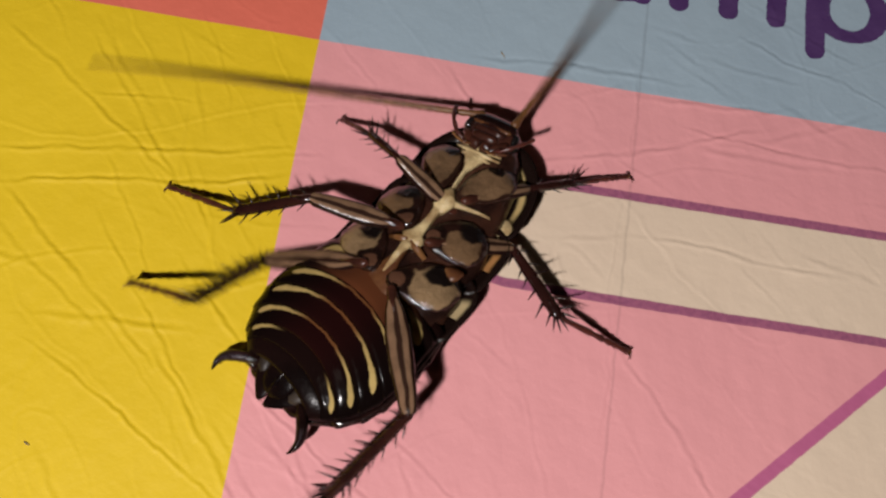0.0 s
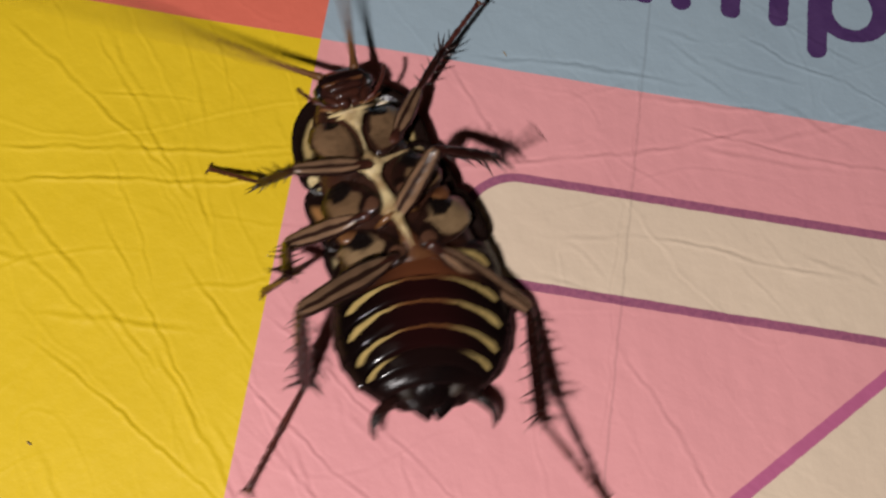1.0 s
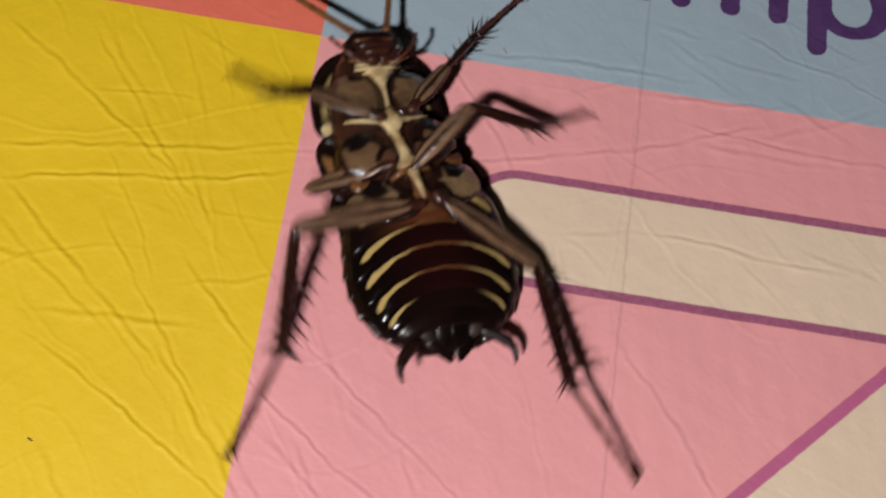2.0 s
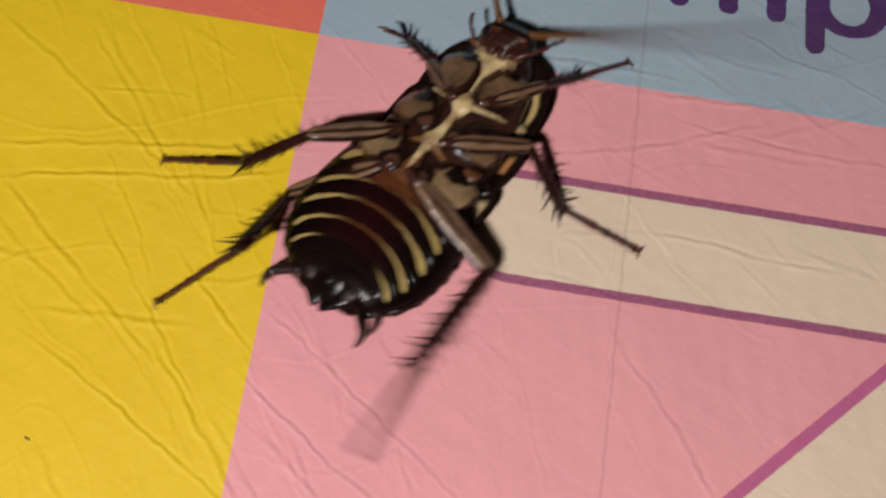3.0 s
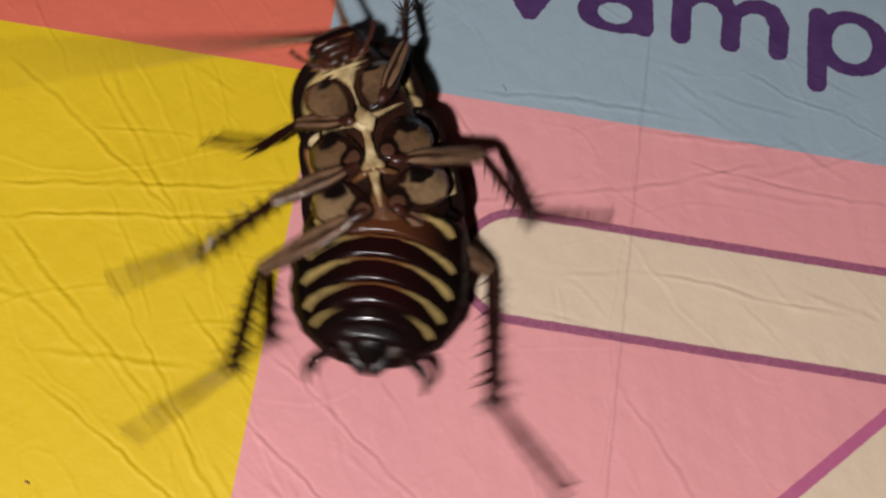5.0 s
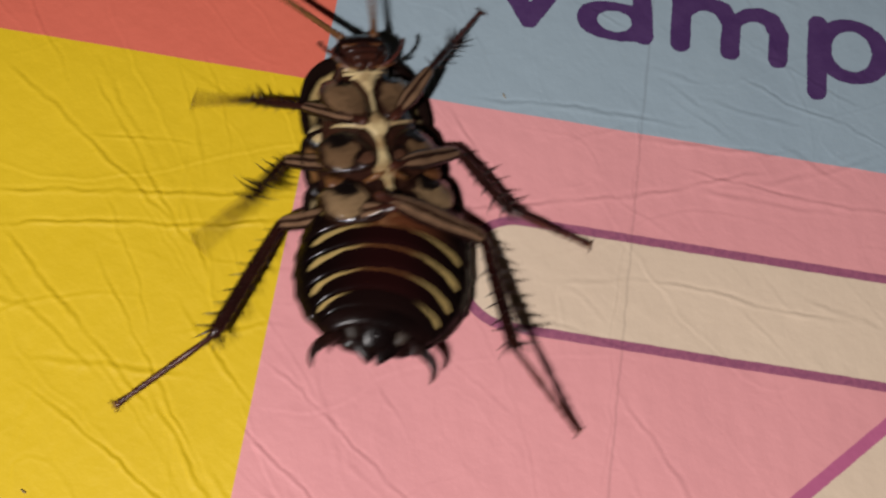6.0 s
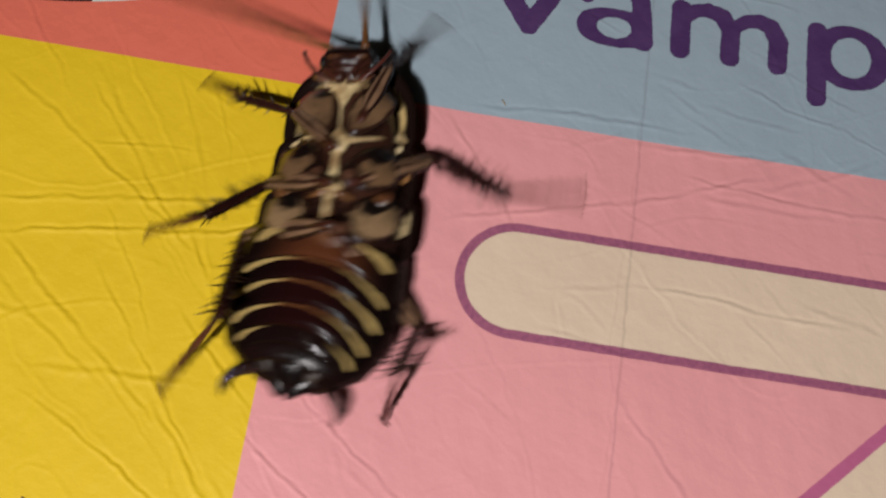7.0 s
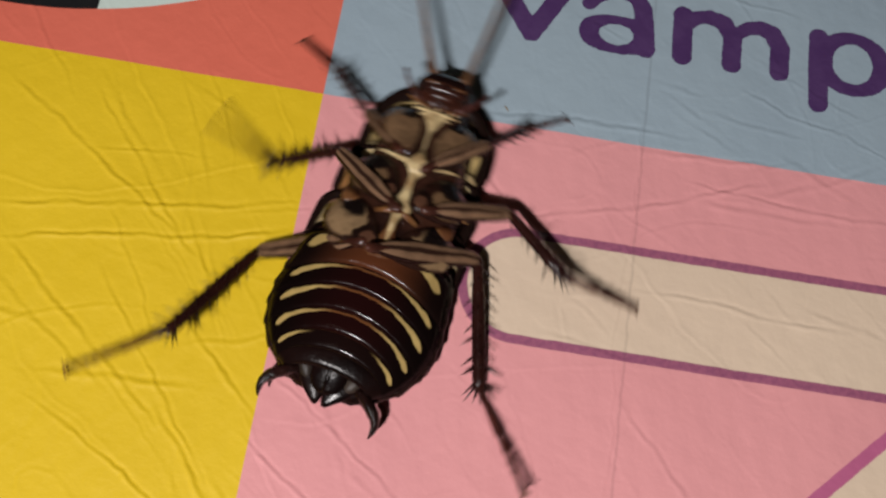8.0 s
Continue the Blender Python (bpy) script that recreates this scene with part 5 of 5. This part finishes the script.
    kick(middle_left, (-1.1, 4, 5), MIDDLE, [
        (0, -157, 15, 3, -141, -11, -169, -9), (0.06, -160, 16, 1, -144, -14, -170, -10), (0.2, -209, 17, -19, -177, -37, -196, -25),
        (0.5, -207, -12, -1, -172, -50, -162, 2), (0.7, -216, -24, -9, -13, -87, -138, 34), (0.94, -194, -25, 13, -103, 47, -211, -65),
        (1, -193, -25, 14, -107, 53, -215, -70), (1.06, -192, -22, 13, -95, 46, -219, -68), (1.2, -177, 10, 2, 66, -50, -294, -51),
        (1.45, -192, 5, 0, -114, -51, -190, -47), (1.7, -179, 28, -7, 172, -47, -201, -40), (1.95, -191, -30, 10, -55, 40, -240, -72),
        (2.13, -201, -34, -4, 143, -58, -168, 11), (2.3, -203, -50, -8, 206, 31, -283, -67), (2.45, -196, -11, -2, 153, -67, -126, 40),
        (2.5, -199, -11, -2, 144, -69, -142, 36), (2.55, -202, -11, -2, 135, -71, -158, 32), (2.7, -177, 39, -8, 183, -56, -179, -36),
        (2.94, -133, 16, 18, 223, -28, -152, -9), (3, -132, 14, 19, 225, -26, -151, -8), (3.06, -135, 12, 18, 224, -26, -153, -8),
        (3.2, -213, -27, -3, 211, -6, -196, -16), (3.44, -152, 17, 11, 233, -61, -119, 52), (3.5, -150, 18, 12, 235, -59, -118, 50),
        (3.56, -151, 20, 11, 232, -63, -118, 50), (3.8, -178, 27, -4, 198, -57, -164, -62), (3.95, -194, 5, -14, 169, -61, -182, 3),
        (4, -191, 5, -14, 178, -59, -166, 7), (4.05, -188, 5, -14, 187, -57, -150, 11), (4.2, -208, -38, -7, 6, -55, -152, 39),
        (4.45, -184, 16, -4, 167, -57, -163, -41), (4.7, -169, -4, 15, 199, -12, -166, 3), (4.95, -168, 5, 3, 196, -7, -174, 11),
        (5.13, -170, -14, 12, 236, 17, -167, -38), (5.3, -197, -4, 11, 172, -54, -172, 60), (5.45, -169, 17, 21, 197, -3, -172, 14),
        (5.5, -172, 17, 21, 188, -5, -188, 10), (5.55, -175, 17, 21, 179, -7, -204, 6), (5.7, -160, 10, 2, 215, 5, -176, 1),
        (5.95, -213, -37, 17, 222, 28, -181, -60), (6, -210, -37, 17, 231, 30, -165, -56), (6.05, -207, -37, 17, 240, 32, -149, -52),
        (6.3, -229, 14, -20, 157, 0, -236, -22), (6.44, -201, -16, -21, 206, -13, -126, 34), (6.5, -201, -19, -20, 209, -13, -118, 38),
        (6.56, -200, -18, -20, 209, -13, -122, 34), (6.7, -204, -22, -2, 204, 3, -178, -21), (6.95, -184, -30, -10, 246, 40, -158, -25),
        (7, -187, -30, -10, 237, 38, -174, -29), (7.05, -190, -30, -10, 228, 36, -190, -33), (7.2, -211, 3, 8, 200, 47, -224, 53),
        (7.44, -203, -25, 4, 216, 10, -212, -19), (7.5, -203, -26, 4, 216, 8, -212, -22), (7.56, -201, -26, 3, 218, 10, -211, -24),
        (7.7, -182, -24, -11, 240, 30, -195, -49), (7.95, -213, -12, -8, 183, -36, -234, -20), (8, -208, -12, -8, 199, -33, -204, -14)
    ])
    kick(middle_right, (1.1, 4, 5), MIDDLE, [
        (0, 48, -32, 8, -20, -9, 24, -41), (0.06, 47, -33, 9, -22, -7, 22, -40), (0.2, 9, -24, 6, -46, -4, -12, -15),
        (0.5, -39, -4, 15, -74, -20, -51, -3), (0.7, -3, 16, 19, -33, -19, -15, 7), (0.95, 33, 36, -20, -9, -33, 35, -35),
        (1, 30, 36, -20, -18, -35, 19, -39), (1.05, 27, 36, -20, -27, -37, 3, -43), (1.2, -4, -16, 3, -66, 2, -31, 24),
        (1.45, -17, -10, 15, -69, 1, -40, 0), (1.7, 11, 0, 17, -16, -12, -8, 1), (1.95, 34, 30, -14, -19, -18, 18, -28),
        (2.13, -2, 8, -6, -39, -2, -14, 0), (2.3, 34, -10, 11, -23, 23, 10, -2), (2.44, -8, -18, -1, -71, 11, -22, -12),
        (2.5, -11, -16, -2, -72, 9, -24, -12), (2.56, -10, -17, 0, -70, 8, -23, -12), (2.7, 10, 3, 20, -8, -18, -7, -2),
        (2.94, 40, -15, 3, -13, -53, 7, -8), (3, 41, -15, 2, -14, -55, 8, -9), (3.06, 42, -14, 2, -13, -53, 8, -8),
        (3.2, 36, 7, -11, -11, -33, 13, -23), (3.44, 27, -27, 4, -23, -29, 5, -23), (3.5, 27, -28, 5, -24, -27, 4, -23),
        (3.56, 25, -27, 5, -24, -28, 1, -22), (3.8, -22, -11, 11, -44, -17, -69, 4), (3.95, 28, 16, -11, -1, -37, 7, -33),
        (4, 31, 16, -11, 8, -35, 23, -29), (4.05, 34, 16, -11, 17, -33, 39, -25), (4.2, -8, 32, 20, -42, 27, -12, 11),
        (4.45, -18, -4, 11, -43, -10, -57, 4), (4.7, 20, -1, -4, -29, -45, 5, -29), (4.95, -9, -15, 9, -63, -48, -10, -39),
        (5.13, 21, -19, 8, -36, 0, 2, -18), (5.3, 9, 7, -11, -34, -22, 9, -30), (5.5, 45, -11, 1, 12, -50, 47, -39),
        (5.7, -12, -23, 11, -70, -58, -13, -44), (5.94, 16, -20, -4, -62, 1, -30, -2), (6, 17, -20, -5, -61, 3, -30, -1),
        (6.06, 18, -20, -4, -58, 2, -27, -2), (6.3, 35, -15, 7, 11, -34, 48, -42), (6.45, 55, -23, 13, -8, -23, 49, -34),
        (6.5, 52, -23, 13, -17, -25, 33, -38), (6.55, 49, -23, 13, -26, -27, 17, -42), (6.7, 6, -35, 1, -51, -11, -27, -5),
        (6.95, 31, -28, 10, -18, -38, -10, -18), (7, 34, -28, 10, -9, -36, 6, -14), (7.05, 37, -28, 10, 0, -34, 22, -10),
        (7.2, 40, -39, 19, 15, -64, 32, -42), (7.45, 20, -21, -5, -21, -22, 3, 0), (7.5, 17, -21, -5, -30, -24, -13, -4),
        (7.55, 14, -21, -5, -39, -26, -29, -8), (7.7, 30, 8, -2, -5, -33, 24, -30), (7.94, 25, -9, 10, -29, 2, 7, -21),
        (8, 24, -10, 11, -30, 2, 6, -21)
    ])
    kick(hind_left, (-0.9, 0.6, 5), HIND, [
        (0, -155, -18, 9, -69, 48, -168, -27), (0.1, -165, -15, 11, -95, 42, -181, -53), (0.2, -131, -16, 2, -72, 47, -134, -68),
        (0.44, -194, -1, -6, -146, -32, -152, 41), (0.5, -198, -2, -6, -149, -35, -152, 46), (0.56, -197, -3, -6, -149, -35, -151, 45),
        (0.7, -200, -51, 3, -137, -23, -135, 23), (0.94, -169, 26, 12, -120, -68, -143, 3), (1, -168, 29, 12, -118, -70, -143, 2),
        (1.06, -172, 24, 11, -120, -67, -142, 1), (1.2, -226, -54, -5, -136, -27, -122, -19), (1.45, -215, -44, 0, -139, -17, -140, 28),
        (1.7, -192, -41, -12, -133, -8, -139, -5), (1.95, -178, 3, 1, -107, -59, -139, -6), (2.13, -225, -49, -4, -134, -25, -124, 5),
        (2.3, -227, -49, -8, -133, -11, -125, -7), (2.44, -195, 6, -9, -150, -54, -130, 3), (2.5, -195, 6, -9, -150, -55, -130, 4),
        (2.56, -192, 7, -10, -150, -53, -131, 3), (2.7, -184, -38, -14, -133, -5, -143, -3), (2.94, -140, -24, 5, -66, 39, -124, -28),
        (3, -139, -23, 6, -64, 41, -124, -29), (3.06, -138, -23, 6, -65, 40, -124, -30), (3.2, -140, -17, 9, -92, 32, -139, -42),
        (3.44, -131, 34, 17, -117, -59, -126, 52), (3.5, -132, 34, 17, -117, -59, -127, 52), (3.56, -134, 33, 16, -118, -61, -127, 55),
        (3.8, -207, -52, -9, -127, -11, -154, 18), (3.95, -178, -27, 17, -123, 60, -215, -78), (4, -175, -27, 17, -114, 62, -199, -74),
        (4.05, -172, -27, 17, -105, 64, -183, -70), (4.2, -239, -57, -1, -142, -34, -164, -2), (4.45, -212, -52, -8, -130, -14, -154, 15),
        (4.7, -171, -24, 6, -89, 28, -140, -20), (4.95, -169, -15, 9, -100, 35, -162, -1), (5.13, -164, -22, 3, -108, 30, -147, -38),
        (5.3, -205, -35, -8, -131, 0, -111, 25), (5.5, -90, 61, -2, -149, -35, -134, -16), (5.7, -157, -8, 13, -92, 46, -170, -5),
        (5.94, -190, -33, -3, -125, -4, -155, -20), (6, -192, -34, -4, -127, -6, -154, -20), (6.06, -192, -34, -4, -127, -6, -152, -18),
        (6.3, -190, -28, -16, -124, 2, -110, 41), (6.44, -115, 44, 1, -153, -37, -143, -1), (6.5, -113, 44, 2, -151, -35, -146, -5),
        (6.56, -113, 44, 3, -151, -35, -146, -7), (6.7, -171, -23, 13, -94, 40, -168, -42), (6.95, -176, -29, -17, -68, 40, -121, -28),
        (7, -179, -29, -17, -77, 38, -137, -32), (7.05, -182, -29, -17, -86, 36, -153, -36), (7.2, -209, -17, -10, -123, 9, -96, 23),
        (7.44, -142, 23, 3, -112, -50, -118, 48), (7.5, -140, 23, 3, -111, -49, -120, 45), (7.56, -139, 28, 3, -114, -53, -119, 46),
        (7.7, -146, 55, -7, -137, -45, -142, -32), (7.94, -162, -29, 10, -109, 16, -142, -23), (8, -163, -32, 11, -108, 19, -142, -22)
    ])
    kick(hind_right, (0.9, 0.6, 5), HIND, [
        (0, -42, 0, 13, -111, -37, -69, 58), (0.06, -37, 0, 12, -109, -40, -64, 61), (0.2, 14, -28, -11, -67, -4, -50, -1),
        (0.45, -54, -24, 11, -116, 39, -54, -32), (0.5, -57, -24, 11, -125, 37, -70, -36), (0.55, -60, -24, 11, -134, 35, -86, -40),
        (0.7, -37, -7, -19, -102, 16, -52, -26), (0.94, -53, -22, 7, -117, 27, -71, -32), (1, -54, -22, 8, -117, 27, -71, -32),
        (1.06, -52, -22, 7, -115, 26, -73, -27), (1.2, -27, -16, -5, -82, 0, -96, 33), (1.45, -43, -20, 8, -112, 26, -67, -20),
        (1.7, -44, -12, 1, -106, 18, -64, -33), (1.95, -53, -12, 4, -106, 13, -70, -21), (2.13, -38, -6, -11, -94, 1, -63, -7),
        (2.3, -69, 6, 13, -84, -34, -99, 40), (2.44, -46, -21, -12, -107, 15, -70, -20), (2.5, -44, -22, -14, -108, 18, -67, -24),
        (2.56, -45, -22, -13, -109, 19, -67, -26), (2.7, -43, -13, 1, -112, 26, -56, -50), (2.95, -15, -19, 0, -93, 14, -110, -45),
        (3, -12, -19, 0, -84, 16, -94, -41), (3.05, -9, -19, 0, -75, 18, -78, -37), (3.2, 18, -29, -7, -65, -3, -63, 1),
        (3.44, -19, -28, 3, -84, 0, -63, -11), (3.5, -21, -28, 3, -85, 0, -63, -11), (3.56, -22, -27, 4, -88, 2, -60, -14),
        (3.8, -49, -10, 20, -149, 43, -12, -60), (4, -100, -28, 11, -168, 53, -180, -49), (4.2, -89, 29, -20, -59, -27, -72, 0),
        (4.45, -56, -4, 14, -134, 32, -24, -51), (4.7, -34, -39, -3, -100, -1, -80, 16), (4.95, -42, -38, 9, -104, 0, -66, 16),
        (5.13, -35, -19, 2, -92, 2, -68, -10), (5.3, -69, -8, 17, -129, 43, -61, -61), (5.45, -73, -31, 2, -108, 49, -143, -33),
        (5.5, -76, -31, 2, -117, 47, -159, -37), (5.55, -79, -31, 2, -126, 45, -175, -41), (5.7, -34, -49, 10, -103, -5, -67, 31),
        (5.94, -21, -18, -19, -95, 16, -52, -22), (6, -21, -17, -20, -94, 17, -51, -25), (6.06, -23, -18, -19, -94, 18, -56, -26),
        (6.3, -64, -41, -5, -83, 47, -169, -69), (6.45, -41, -52, -4, -59, 53, -184, -65), (6.5, -38, -52, -4, -50, 55, -168, -61),
        (6.55, -35, -52, -4, -41, 57, -152, -57), (6.7, -1, -42, -21, -86, -2, -69, 24), (6.95, -38, -35, 11, -74, 61, -118, -65),
        (7, -41, -35, 11, -83, 59, -134, -69), (7.05, -44, -35, 11, -92, 57, -150, -73), (7.2, -71, -2, 8, -192, -13, -183, 9),
        (7.44, 7, -20, -13, -74, -12, -66, 6), (7.5, 11, -21, -14, -69, -12, -61, 5), (7.56, 7, -20, -13, -73, -9, -64, 1),
        (7.7, -41, -11, 6, -125, 29, -111, -62), (7.94, 21, -22, -17, -70, -5, -52, 14), (8, 24, -23, -17, -68, -7, -49, 16)
    ])


motions()
